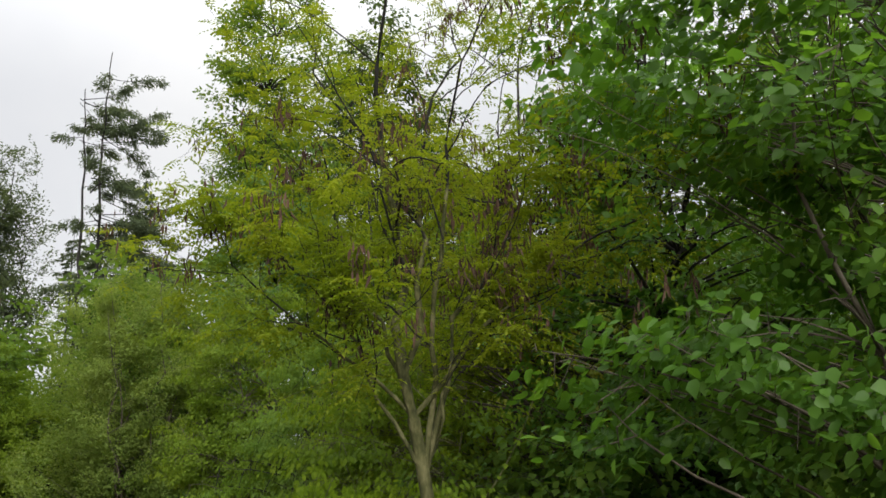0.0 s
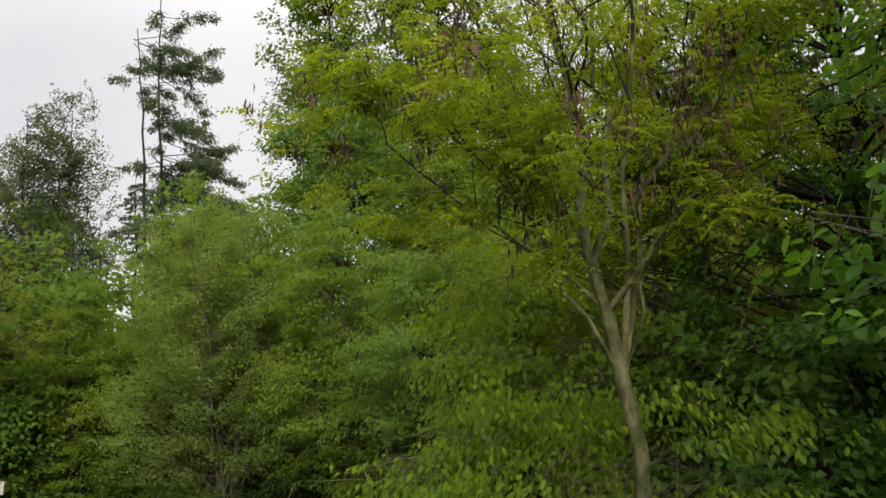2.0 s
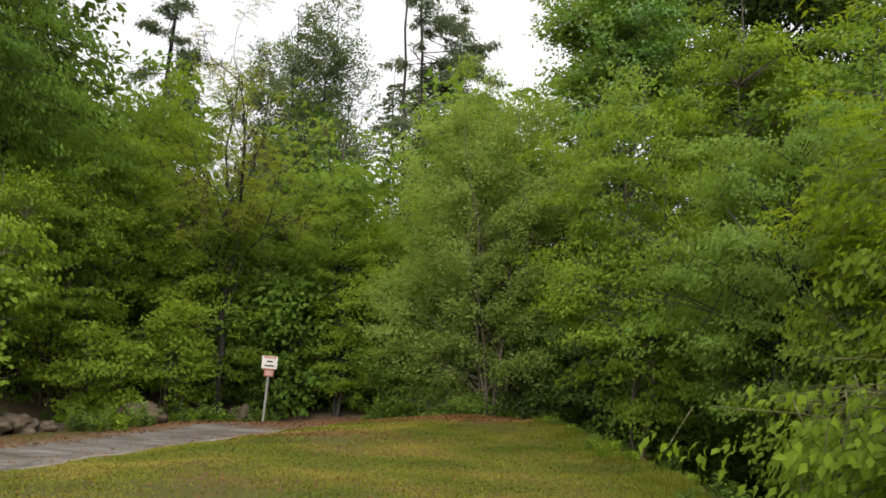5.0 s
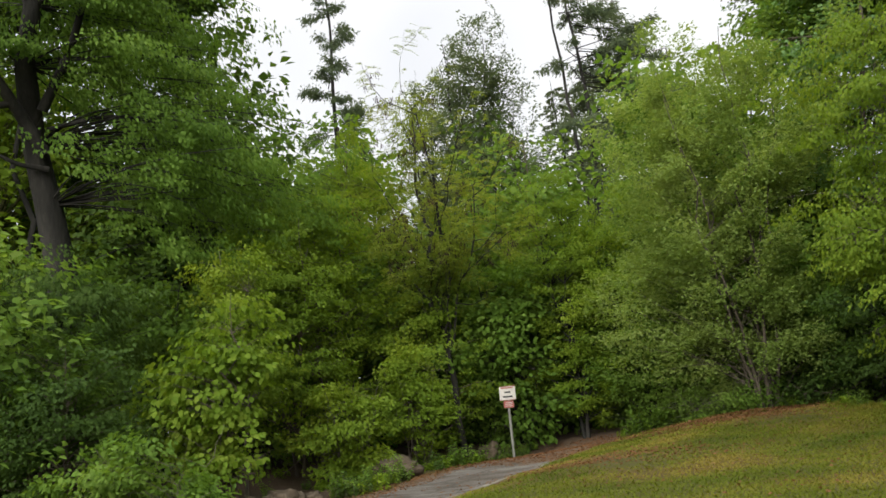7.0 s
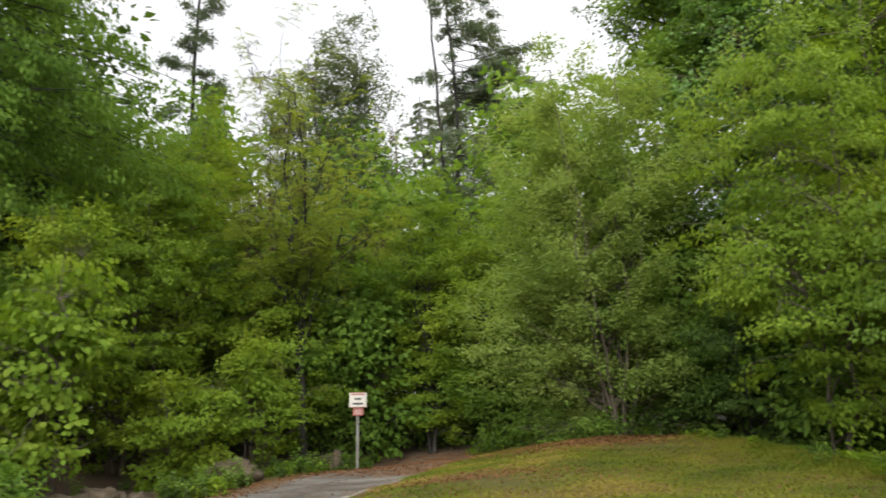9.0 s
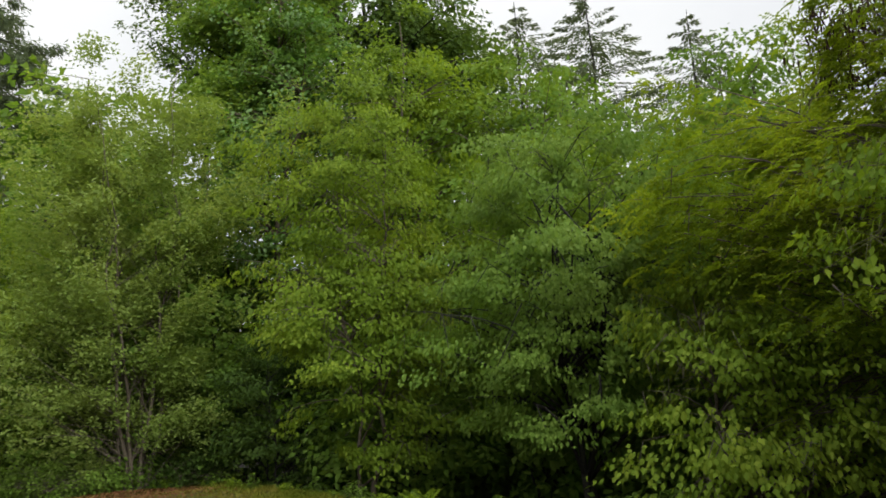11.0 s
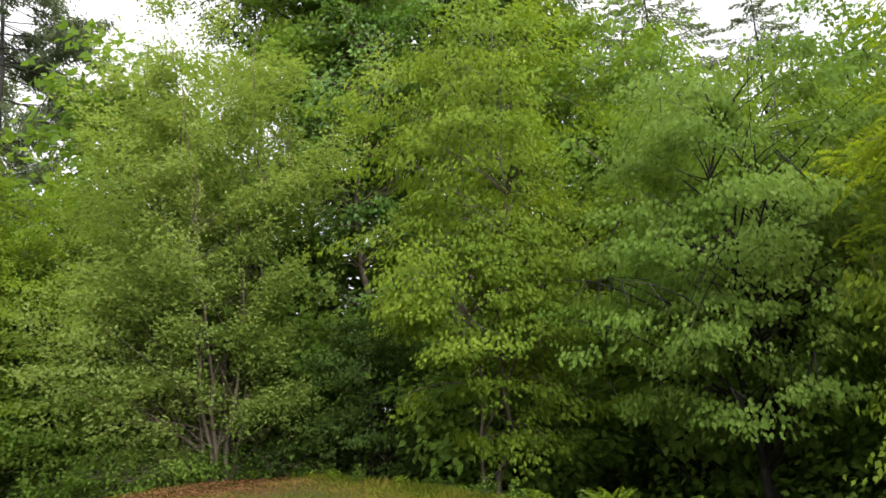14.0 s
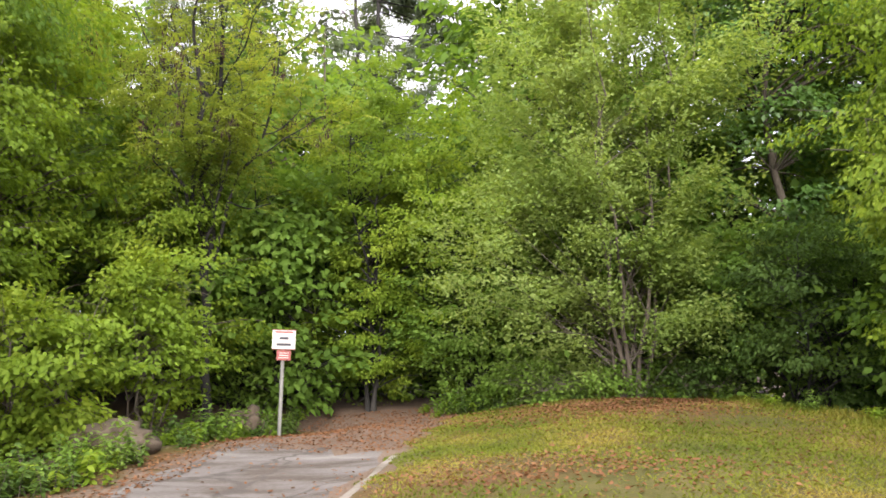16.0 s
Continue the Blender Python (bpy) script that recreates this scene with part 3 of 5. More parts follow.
def pine(name, label, stem, second, span, reach, side, trunk_r, seed):
    """A tall pine: one or two bare crooked stems, ragged level pads of needles, longest towards one side (an angle in radians)."""
    rng = np.random.default_rng(seed)
    base = np.array(stem[0], float)
    root = new(name)
    root.location = base
    tagged(root, label, "conifer", "skyline trees")
    axes = []
    for pts in (stem, second):
        if pts is None:
            continue
        pts = np.array(pts, float) - base
        z = np.linspace(pts[0, 2] - 0.2, pts[-1, 2], 26)
        line = np.stack([np.interp(z, pts[:, 2], pts[:, 0]), np.interp(z, pts[:, 2], pts[:, 1]), z], -1)
        for _ in range(4):
            line[1:-1] = (line[:-2] + 2 * line[1:-1] + line[2:]) / 4
        line[1:-1, :2] += rng.normal(0, 0.05, (24, 2))
        co, tris = tubes([(line, trunk_r * (1 - 0.85 * np.linspace(0, 1, 26) ** 1.2))], 8)
        part_of("trunk" if second is None else "stem", smooth_mesh(mesh_of("trunk", co, tris, BARK_DARK)), root)
        axes.append(line)
    limbs, P, D = [], [], []
    lo, hi = span[0] - base[2], span[1] - base[2]
    z = lo
    while z < hi:
        line = axes[0 if z < lo + 0.66 * (hi - lo) else int(rng.integers(len(axes)))]
        if z < line[-1, 2]:
            s = np.array([np.interp(z, line[:, 2], line[:, c]) for c in range(3)])
            lean = rng.random() < 0.72
            a = side + rng.normal(0, 0.75) if lean else rng.uniform(0, 2 * np.pi)
            f = (z - lo) / (hi - lo)
            ln = reach * (1.0 - 0.62 * f) * rng.uniform(0.4, 1.15) * (1.0 if lean else 0.45)
            o, sd = np.array([np.cos(a), np.sin(a), 0]), np.array([-np.sin(a), np.cos(a), 0])
            t = np.linspace(0, 1, 7)[:, None]
            up = rng.uniform(-0.25, 0.45)
            c = s + o * ln * t + sd * ln * 0.12 * np.sin(t * 5 + a) + np.array([0, 0, 1.0]) * ln * (up * t - 0.42 * t ** 2 + 0.16 * t ** 4)
            limbs.append((c, 0.014 * ln ** 0.6 * (1 - 0.85 * t[:, 0]) + 0.005))
            for _ in range(int(ln * 5.0) + 4):
                q = 0.28 + 0.72 * rng.random() ** 0.8
                p0 = np.array([np.interp(q, t[:, 0], c[:, k]) for k in range(3)])
                sg = rng.choice([-1.0, 1.0])
                tl = (0.22 + 0.26 * ln * (1.05 - q)) * rng.uniform(0.6, 1.4)
                way = unit(o * rng.uniform(0.3, 1.0) + sd * sg * rng.uniform(0.2, 1.0) + np.array([0, 0, rng.normal(-0.14, 0.18)]))
                limbs.append((np.stack([p0, p0 + way * tl]), np.array([0.012, 0.005])))
                n = int(24 * tl) + 8
                tt = rng.random(n)[:, None]
                P.append(p0 + way * tl * tt + rng.normal(0, 0.13, (n, 3)) * np.array([1, 1, 0.8]))
                D.append(way * 0.7 + rng.normal(0, 0.5, (n, 3)) + np.array([0, 0, -0.5]))
        z += rng.uniform(0.10, 0.34) * (1.0 if second is None else 0.55) + (0.9 if rng.random() < 0.10 else 0.0)
    co, tris = tubes(limbs, 3)
    tagged(part_of("branchwork", mesh_of("branchwork", co, tris, BARK_DARK), root), kind="stuff")
    P, D = np.concatenate(P), np.concatenate(D)
    co, tris = leaf_arrays(rng, P, D, rng.normal(0, 1, P.shape) + np.array([0, 0, 0.6]), 0.28, 0.075)
    tagged(part_of("crown", mesh_of("crown", co, tris, LEAF_NEEDLE_HAZED), root), kind="stuff")
    return root


# ---- the ground: a level grass platform whose edge drops into a wooded hollow ----
EDGE = np.array([(30, -16), (9, -3), (5, 0), (2, 2.5), (-0.5, 5.2), (-2.0, 7.5), (-2.7, 9.5), (-4.0, 14.3), (-5.3, 17.6), (-6.2, 20.0), (-7.4, 22.5), (-7.6, 26), (-6, 40), (-5, 90)], float)


def hollow(x, y):
    """Metres beyond the platform's edge (positive in the hollow)."""
    best, side = np.full(np.shape(x), 1e9), np.zeros(np.shape(x))
    for (ax, ay), (bx, by) in zip(EDGE[:-1], EDGE[1:]):
        dx, dy = bx - ax, by - ay
        t = np.clip(((x - ax) * dx + (y - ay) * dy) / (dx * dx + dy * dy), 0, 1)
        px, py = x - ax - t * dx, y - ay - t * dy
        d = np.hypot(px, py)
        near = d < best
        side = np.where(near, np.sign(px * dy - py * dx), side)
        best = np.where(near, d, best)
    return best * side


def path_x(y):
    """The path's centre line."""
    return -12.95 - 0.10 * (y - 15) + 0.012 * np.clip(y - 20, 0, None) ** 2 + 0.03 * np.clip(15 - y, 0, None)


def height(x, y):
    x, y = np.asarray(x, float), np.asarray(y, float)
    d = hollow(x, y)
    k = np.clip(d / 5.5, 0, 1)
    z = -2.4 * k * k * (3 - 2 * k)
    z = z - 0.32 * np.clip((-9.0 - x) / 3.5, 0, 1) ** 1.5
    z = z + 0.10 * np.exp(-((x + 8) ** 2 + (y - 21.5) ** 2) / 12)
    z = z + 0.03 * np.sin(x * 0.9 + 1.3) * np.sin(y * 0.7) + 0.015 * np.sin(x * 2.3) * np.sin(y * 2.9 + 0.5)
    far = np.clip((-17.0 - x) / 12, 0, 1)
    z = z - 0.40 * np.exp(-((x + 15.6) ** 2 / 2.6 + (y - 23.8) ** 2 / 5.0))
    return z + far * 1.2


def on_ground(x, y):
    return float(height(x, y))


def graded(lo, hi, step, far):
    a = list(np.arange(lo, hi + step / 2, step))
    s = step
    while a[-1] < far:
        s *= 1.35
        a.append(a[-1] + s)
    s = step
    while a[0] > -far:
        s *= 1.35
        a.insert(0, a[0] - s)
    return np.array(a)


gx, gy = graded(-26, 6, 0.22, 700), graded(-4, 32, 0.22, 700)
X, Y = np.meshgrid(gx, gy, indexing="ij")
Z = height(X, Y)
idx = np.arange(X.size).reshape(X.shape)
a, b, c, d = idx[:-1, :-1], idx[1:, :-1], idx[1:, 1:], idx[:-1, 1:]
tris = np.stack([a, b, c, a, c, d], -1).reshape(-1, 3)
me = mesh_of("ground", np.stack([X, Y, Z], -1).reshape(-1, 3), tris, GROUND)
flat_x, flat_y = X.ravel(), Y.ravel()
wild = np.maximum.reduce([hollow(flat_x, flat_y) - 0.25, flat_y - 24.3, path_x(flat_y) - 2.4 - flat_x])
strewn = 1.6 - np.abs(flat_x - path_x(flat_y)) - 3.0 * np.clip(flat_y - 29, 0, 1)
for key, values in (("wild", wild), ("strewn", strewn)):
    me.attributes.new(key, "FLOAT", "POINT").data.foreach_set("value", np.clip(values, -3, 3).astype(np.float32))
smooth_mesh(me)
tagged(new("ground", me), "level mown grass platform edged by forest floor", "ground", kind="structure")

# the asphalt path, running out under fallen leaves
py = np.linspace(-6, 19.6, 110)
rows_p = []
for w in np.linspace(-1.38, 1.30, 9):
    wob = 0.06 * np.sin(py * 2.1 + w) + 0.03 * np.sin(py * 6.3)
    x = path_x(py) + w + (wob if abs(w) > 1.2 else 0)
    rows_p.append(np.stack([x, py + np.clip((py - 17.5) / 2.1, 0, 1) * (-0.3 * w + 0.35 * np.sin(w * 7.0) + 0.2 * np.sin(w * 17)), height(x, py) + 0.012 - 0.02 * (abs(w) > 1.25)], -1))
rows_p = np.array(rows_p)
idx = np.arange(rows_p.shape[0] * rows_p.shape[1]).reshape(rows_p.shape[:2])
a, b, c, d = idx[:-1, :-1], idx[1:, :-1], idx[1:, 1:], idx[:-1, 1:]
me = smooth_mesh(mesh_of("path", rows_p.reshape(-1, 3), np.stack([a, b, c, a, c, d], -1).reshape(-1, 3), ASPHALT))
tagged(new("path", me), "cracked pale grey asphalt path strewn with leaves", "path", kind="structure")

# a pale concrete edging along the path's grass side
ky = np.linspace(-6, 18.6, 90)
kx = path_x(ky) + 1.36 + 0.02 * np.sin(ky * 3.1)
section = [(-0.045, -0.05), (-0.045, 0.012), (-0.03, 0.020), (0.03, 0.018), (0.045, 0.008), (0.045, -0.05)]
rows_k = np.array([np.stack([kx + a, ky, height(kx, ky) + 0.010 * np.sin(ky * 5.7) + 0.008 * np.sin(ky * 2.1) - 0.004 + b], -1) for a, b in section])
idx = np.arange(rows_k.shape[0] * rows_k.shape[1]).reshape(rows_k.shape[:2])
a, b, c, d = idx[:-1, :-1], idx[1:, :-1], idx[1:, 1:], idx[:-1, 1:]
me = mesh_of("path_edging", rows_k.reshape(-1, 3), np.stack([a, c, b, a, d, c], -1).reshape(-1, 3), CONCRETE)
tagged(new("path_edging", me), "narrow pale worn concrete edging of the path", "edging", kind="structure")

# ---- the sign beside the path ----


def box_bm(size, at=(0, 0, 0), bevel=0.0):
    bm = bmesh.new()
    bmesh.ops.create_cube(bm, size=1.0, matrix=Matrix.Translation(at) @ Matrix.Diagonal((*size, 1)))
    if bevel:
        bmesh.ops.bevel(bm, geom=bm.edges[:], offset=bevel, segments=2, affect="EDGES")
    return bm


SIGN_X, SIGN_Y = -15.55, 23.65
sign = new("warning_sign")
sign.matrix_world = pose(SIGN_X, SIGN_Y, on_ground(SIGN_X, SIGN_Y), 0, 2.0, 30)
tagged(sign, "white and red notice board on a steel post beside the path", "sign")
bm = bmesh.new()
bmesh.ops.create_cone(bm, cap_ends=True, segments=14, radius1=0.038, radius2=0.038, depth=2.05, matrix=Matrix.Translation((0, 0.03, 0.925)))
part("post", bm, STEEL, sign)
board = part("board", box_bm((0.44, 0.012, 0.38), (0, -0.02, 1.880), 0.004), PAINT_WHITE, sign, "white board with a red heading")
part("heading_bar", box_bm((0.34, 0.004, 0.034), (0, -0.028, 2.022), 0.001), PAINT_RED, board, "red lettering band")
part("text_bar", box_bm((0.17, 0.004, 0.046), (0.0, -0.028, 1.905), 0.001), PAINT_BLACK, board, "black lettering band")
part("text_bar", box_bm((0.27, 0.004, 0.046), (0.0, -0.028, 1.785), 0.001), PAINT_BLACK, board, "black lettering band")
for zz in (2.064, 1.696):
    part("rim", box_bm((0.44, 0.006, 0.012), (0, -0.028, zz), 0.001), PAINT_RED, board, "thin red border strip")
plate = part("lower_plate", box_bm((0.27, 0.010, 0.19), (0.01, -0.018, 1.580), 0.004), PAINT_RED, sign, "small faded red plate")
for zz in (1.625, 1.580, 1.535):
    part("text_bar", box_bm((0.19, 0.004, 0.014), (0.01, -0.025, zz), 0.001), PAINT_WHITE, plate, "white lettering line")
for zz in (1.980, 1.760):
    bm = bmesh.new()
    bmesh.ops.create_cone(bm, cap_ends=True, segments=8, radius1=0.012, radius2=0.010, depth=0.01, matrix=Matrix.Translation((0, -0.030, zz)) @ Matrix.Rotation(radians(90), 4, "X"))
    part("bolt", bm, STEEL, board)


def boulder(x, y, sx, sy, sz, seed):
    rng = np.random.default_rng(seed)
    bm = bmesh.new()
    bmesh.ops.create_icosphere(bm, subdivisions=4, radius=1.0)
    sh = rng.uniform(0, 30, 3)
    for v in bm.verts:
        k = 1 + 0.55 * noise.noise(v.co * 1.3 + Vector(sh)) + 0.34 * noise.noise(v.co * 3.7 + Vector(sh)) + 0.09 * noise.noise(v.co * 9)
        v.co = Vector((v.co.x * sx * k, v.co.y * sy * k, v.co.z * sz * k))
    for f in bm.faces:
        f.smooth = True
    me = bpy.data.meshes.new("boulder")
    bm.to_mesh(me)
    bm.free()
    me.materials.append(STONE)
    ob = new("boulder", me)
    ob.location = (x, y, on_ground(x, y) + sz * 0.35)
    tagged(ob, "weathered brown boulder half sunk in the verge", "rock", "rocks along the path")


for x, y, sx, sy, sz, seed in ((-15.75, 13.9, 0.42, 0.34, 0.20, 6), (-15.85, 14.6, 0.46, 0.36, 0.24, 7), (-15.70, 15.25, 0.36, 0.32, 0.22, 8), (-15.45, 15.7, 0.22, 0.20, 0.13, 9),
                            (-15.35, 13.4, 0.24, 0.22, 0.12, 10), (-15.85, 18.9, 0.42, 0.46, 0.32, 3), (-16.0, 23.1, 0.40, 0.36, 0.40, 4)):
    boulder(x, y, sx, sy, sz, seed)

# ---- the trees ----


def g(x, y):
    return (x, y, on_ground(x, y))


locust("locust_tree", "forked smooth-barked locust with hanging brown pods", g(0.1, 8.4), (-0.25, 8.0, 2.4),
       [((-0.47, 7.7, 5.3), 0.050), ((0.2, 7.6, 4.7), 0.034), ((-0.05, 8.0, 5.2), 0.040), ((-1.05, 7.6, 3.5), 0.024), ((-1.4, 7.8, 3.4), 0.022),
        ((1.6, 7.9, 4.1), 0.026), ((1.1, 8.8, 5.4), 0.036), ((-1.0, 8.1, 4.5), 0.026), ((0.45, 7.4, 3.5), 0.020), ((-0.7, 8.9, 4.6), 0.028)],
       3700, 0.060, 0.028, 220, 0.068, BARK_SMOOTH, 11, 4, 3.0, 0.02, level_out=0.45)
tree("locust_tree", "yellow-green locust tree hung with dark dry pods", "tree", g(2.0, 13.0), (2.2, 12.8, 8.2),
     [(-0.8, 14.3, 3.9, 1.6, 1.3, 1.2), (-0.3, 13.3, 2.4, 1.5, 1.2, 1.5), (0.6, 13.5, 4.6, 1.9, 1.8, 1.7), (2.3, 12.2, 5.8, 2.1, 2.0, 2.6), (1.0, 13.2, 6.0, 1.5, 1.4, 1.2)], LEAF_LOCUST, BARK_BROWN, 0.080, 0.040, 0.85, 0.12, 4, 0.6,
     0.16, 0.6, 0.14, 1.5, 12, pinnate=True, pods=420, group=FOREST, rise=0.9, twigs=2)
tree("hazel", "broad-leaved hazel with long overhanging boughs", "shrub", g(4.6, 6.4), (3.6, 6.2, 7.0),
     [(3.2, 6.2, 5.4, 2.2, 1.7, 1.9), (2.1, 6.1, 2.5, 1.25, 0.8, 0.45), (3.6, 6.6, 2.4, 1.5, 1.2, 1.6)], LEAF_HAZEL, BARK_BROWN, 0.13, 0.11, 1.7, 0.06, 4, 0.5,
     0.10, 0.35, 0.15, 1.0, 13, full=True, clump=0.25, group=FOREST, twigs=6, loose=(0.3, 3.2, 4.6, 6.2))
tree("lime_tree", "dark green lime tree behind the hazel", "tree", g(3.6, 10.8), (3.4, 10.8, 9.0),
     [(3.2, 10.6, 4.8, 2.4, 2.2, 4.2), (2.6, 10.2, 1.4, 2.0, 1.5, 1.8)], LEAF_HAZEL, BARK_DARK, 0.117, 0.090, 1.4, 0.11, 1, 0.3, 0.15, 0.3, 0.18, 1.0, 14, clump=0.35, group=FOREST)
tree("beech", "low spreading beech with bright drooping sprays", "tree", g(-0.4, 11.4), (-0.5, 11.3, 4.0),
     [(-2.55, 9.25, 1.15, 0.85, 0.40, 0.16), (-1.7, 9.5, 1.35, 1.1, 0.7, 0.40), (-1.0, 10.4, 2.1, 1.3, 0.9, 0.75), (-0.7, 11.6, 2.9, 1.4, 1.1, 0.9), (-0.9, 9.6, 0.6, 1.3, 0.8, 0.6)], LEAF_BEECH, BARK_SMOOTH, 0.095, 0.060, 1.35, 0.06, 2, 0.4,
     0.14, 0.9, 0.05, 1.7, 15, clump=0.40, group=FOREST, twigs=3, rise=0.4)
tree("beech", "young beech sapling growing beneath the locust", "shrub", g(-0.5, 8.1), (-0.5, 8.0, 2.0),
     [(-1.2, 7.9, 1.15, 0.85, 0.55, 0.30), (-1.6, 8.4, 0.5, 0.8, 0.6, 0.45), (-0.4, 7.2, 0.55, 0.9, 0.55, 0.45), (1.0, 7.6, 1.35, 0.8, 0.6, 0.45), (0.9, 7.4, 0.5, 0.9, 0.6, 0.5), (-0.8, 8.7, 1.7, 0.8, 0.6, 0.35)], LEAF_BEECH, BARK_BROWN, 0.075, 0.048, 1.25, 0.014, 2, 0.5, 0.16, 1.1, 0.05, 2.0, 16, full=True, clump=0.40, group=FOREST, twigs=1, loose=(-2.3, 2.0, 6.4, 7.4))
tree("hornbeam", "layered green hornbeam at the platform's edge", "tree", g(-1.7, 17.4), (-1.7, 17.4, 5.6),
     [(-1.8, 17.1, 4.1, 2.5, 2.2, 1.9), (-1.9, 16.9, 2.4, 2.7, 2.1, 1.7)], LEAF_HORNBEAM, BARK_DARK, 0.085, 0.054, 1.25, 0.10, 2, 0.3, 0.18, 1.1, 0.03, 2.6, 17, clump=0.25, group=FOREST, twigs=2)
tree("hornbeam", "fresh green young hornbeam leaning out of the hollow", "tree", g(-0.9, 14.6), (-1.0, 14.5, 3.4),
     [(-1.3, 14.2, 1.7, 1.4, 1.1, 0.9), (-0.6, 14.8, 2.5, 1.3, 1.0, 0.8), (-1.5, 13.6, 0.7, 1.2, 0.9, 0.7), (0.4, 12.7, 1.5, 1.4, 1.0, 1.2)], LEAF_YELLOW, BARK_BROWN, 0.095, 0.06, 1.3, 0.05, 2, 0.3, 0.16, 1.0, 0.05, 2.0, 59, clump=0.20, group=FOREST, twigs=2)
tree("hornbeam", "yellow-green hornbeam with airy sprays", "tree", g(-4.7, 20.2), (-4.8, 20.2, 8.0),
     [(-4.9, 20.2, 5.6, 2.0, 1.8, 2.6), (-4.7, 19.6, 2.8, 1.8, 1.6, 2.2)], LEAF_YELLOW, BARK_BROWN, 0.090, 0.056, 1.25, 0.06, 2, 0.3, 0.16, 0.9, 0.05, 2.2, 18, clump=0.28, group=FOREST, twigs=2)
tree("field_maple", "fresh yellow-green maple deep in the hollow", "tree", g(-2.6, 25.5), (-2.6, 25.6, 11.8),
     [(-2.5, 25.6, 7.4, 2.7, 2.4, 4.6), (-1.0, 23.5, 3.0, 2.4, 2.0, 3.2)], LEAF_YELLOW, BARK_BROWN, 0.128, 0.102, 1.4, 0.11, 1, 0.3, 0.15, 0.5, 0.13, 1.3, 19, clump=0.12, group=FOREST)
tree("hornbeam", "yellow-green hornbeam behind the layered one", "tree", g(0.9, 20.4), (0.9, 20.4, 7.4),
     [(0.4, 20.4, 3.9, 3.1, 2.0, 3.4)], LEAF_YELLOW, BARK_BROWN, 0.119, 0.076, 1.5, 0.07, 2, 0.4, 0.15, 0.5, 0.12, 1.3, 56, clump=0.12, group=FOREST)
tree("field_maple", "olive-green maple behind the drooping locust", "tree", g(3.4, 17.2), (3.4, 17.2, 6.0),
     [(3.2, 17.0, 2.8, 2.7, 1.9, 3.3)], LEAF_RUSSET, BARK_BROWN, 0.128, 0.093, 1.5, 0.08, 2, 0.4, 0.15, 0.5, 0.12, 1.3, 57, clump=0.12, group=FOREST)
tree("lime_tree", "cool green lime tree behind the sallow", "tree", g(-5.7, 27.0), (-5.7, 27.0, 14.2),
     [(-5.7, 27.0, 8.4, 2.4, 2.2, 6.0)], LEAF_COOL, BARK_BROWN, 0.135, 0.108, 1.5, 0.12, 1, 0.3, 0.15, 0.35, 0.28, 0.8, 20, clump=0.15, group=FOREST)
tree("aspen", "tall slender aspen rising above the edge", "tree", g(-6.3, 28.6), (-6.4, 28.6, 25.0),
     [(-6.0, 28.6, 17.0, 2.7, 2.4, 8.0), (-6.4, 28.0, 9.0, 2.8, 2.2, 4.5), (-7.4, 28.4, 12.0, 1.6, 1.4, 2.4)], LEAF_HORNBEAM, BARK_DARK, 0.17, 0.12, 1.1, 0.14, 1, 0.3, 0.1, 0.3, 0.2, 0.9, 21, gap=0.25, group=FOREST)
tree("alder", "tall dark alder behind the hollow", "tree", g(0.0, 36.0), (0.0, 36.0, 20.0),
     [(0.2, 36.0, 14.0, 3.2, 3.0, 6.0), (-2.0, 36.0, 9.0, 3.5, 3.0, 5.0)], LEAF_DARK, BARK_DARK, 0.22, 0.16, 1.3, 0.2, 1, 0.3, 0.1, 0.3, 0.2, 0.9, 22, gap=0.2, group=FOREST)
tree("sallow", "many-stemmed grey-green sallow on the grass edge", "tree", g(-9.0, 24.3), (-9.2, 24.4, 9.2),
     [(-9.1, 24.5, 5.9, 3.1, 2.4, 3.9), (-9.7, 24.2, 3.0, 3.1, 2.2, 2.5), (-9.6, 24.5, 1.4, 1.7, 1.2, 1.0)], LEAF_WILLOW, BARK_BROWN, 0.095, 0.053, 1.2, 0.06, 8, 0.8, 0.04, 0.1, 0.55, 0.6, 23, clump=0.08, group=FOREST, rise=1.7, limb=0.45)
tree("elder", "dense green elder closing the path's end", "shrub", g(-12.8, 26.6), (-12.8, 26.6, 6.2),
     [(-12.8, 26.6, 3.2, 1.9, 1.7, 3.4)], LEAF_BEECH, BARK_DARK, 0.104, 0.056, 1.7, 0.05, 3, 0.4, 0.15, 0.4, 0.26, 0.8, 24, clump=0.40, group=FOREST)
tree("hornbeam", "yellow-green hornbeam behind the notice board", "tree", g(-14.5, 26.2), (-14.5, 26.2, 7.4),
     [(-14.4, 26.2, 4.4, 1.8, 1.6, 3.1), (-14.7, 26.6, 1.3, 1.8, 1.1, 1.6)], LEAF_YELLOW, BARK_DARK, 0.098, 0.056, 1.7, 0.06, 2, 0.3, 0.15, 0.4, 0.12, 1.0, 25, clump=0.40, group=FOREST)
locust("locust_tree", "dark-stemmed locust with drooping russet pods", g(-17.0, 23.3), (-17.0, 23.3, 3.0),
       [((-17.2, 23.2, 6.8), 0.075), ((-16.7, 23.3, 7.2), 0.065), ((-18.2, 23.0, 5.4), 0.045), ((-15.8, 23.6, 5.6), 0.045), ((-17.0, 22.4, 5.0), 0.04), ((-17.6, 24.0, 5.8), 0.04), ((-16.2, 22.7, 4.6), 0.035)],
       2500, 0.085, 0.040, 220, 0.085, BARK_DARK, 26, 4, 4.5, 0.03, LEAF_RUSSET)
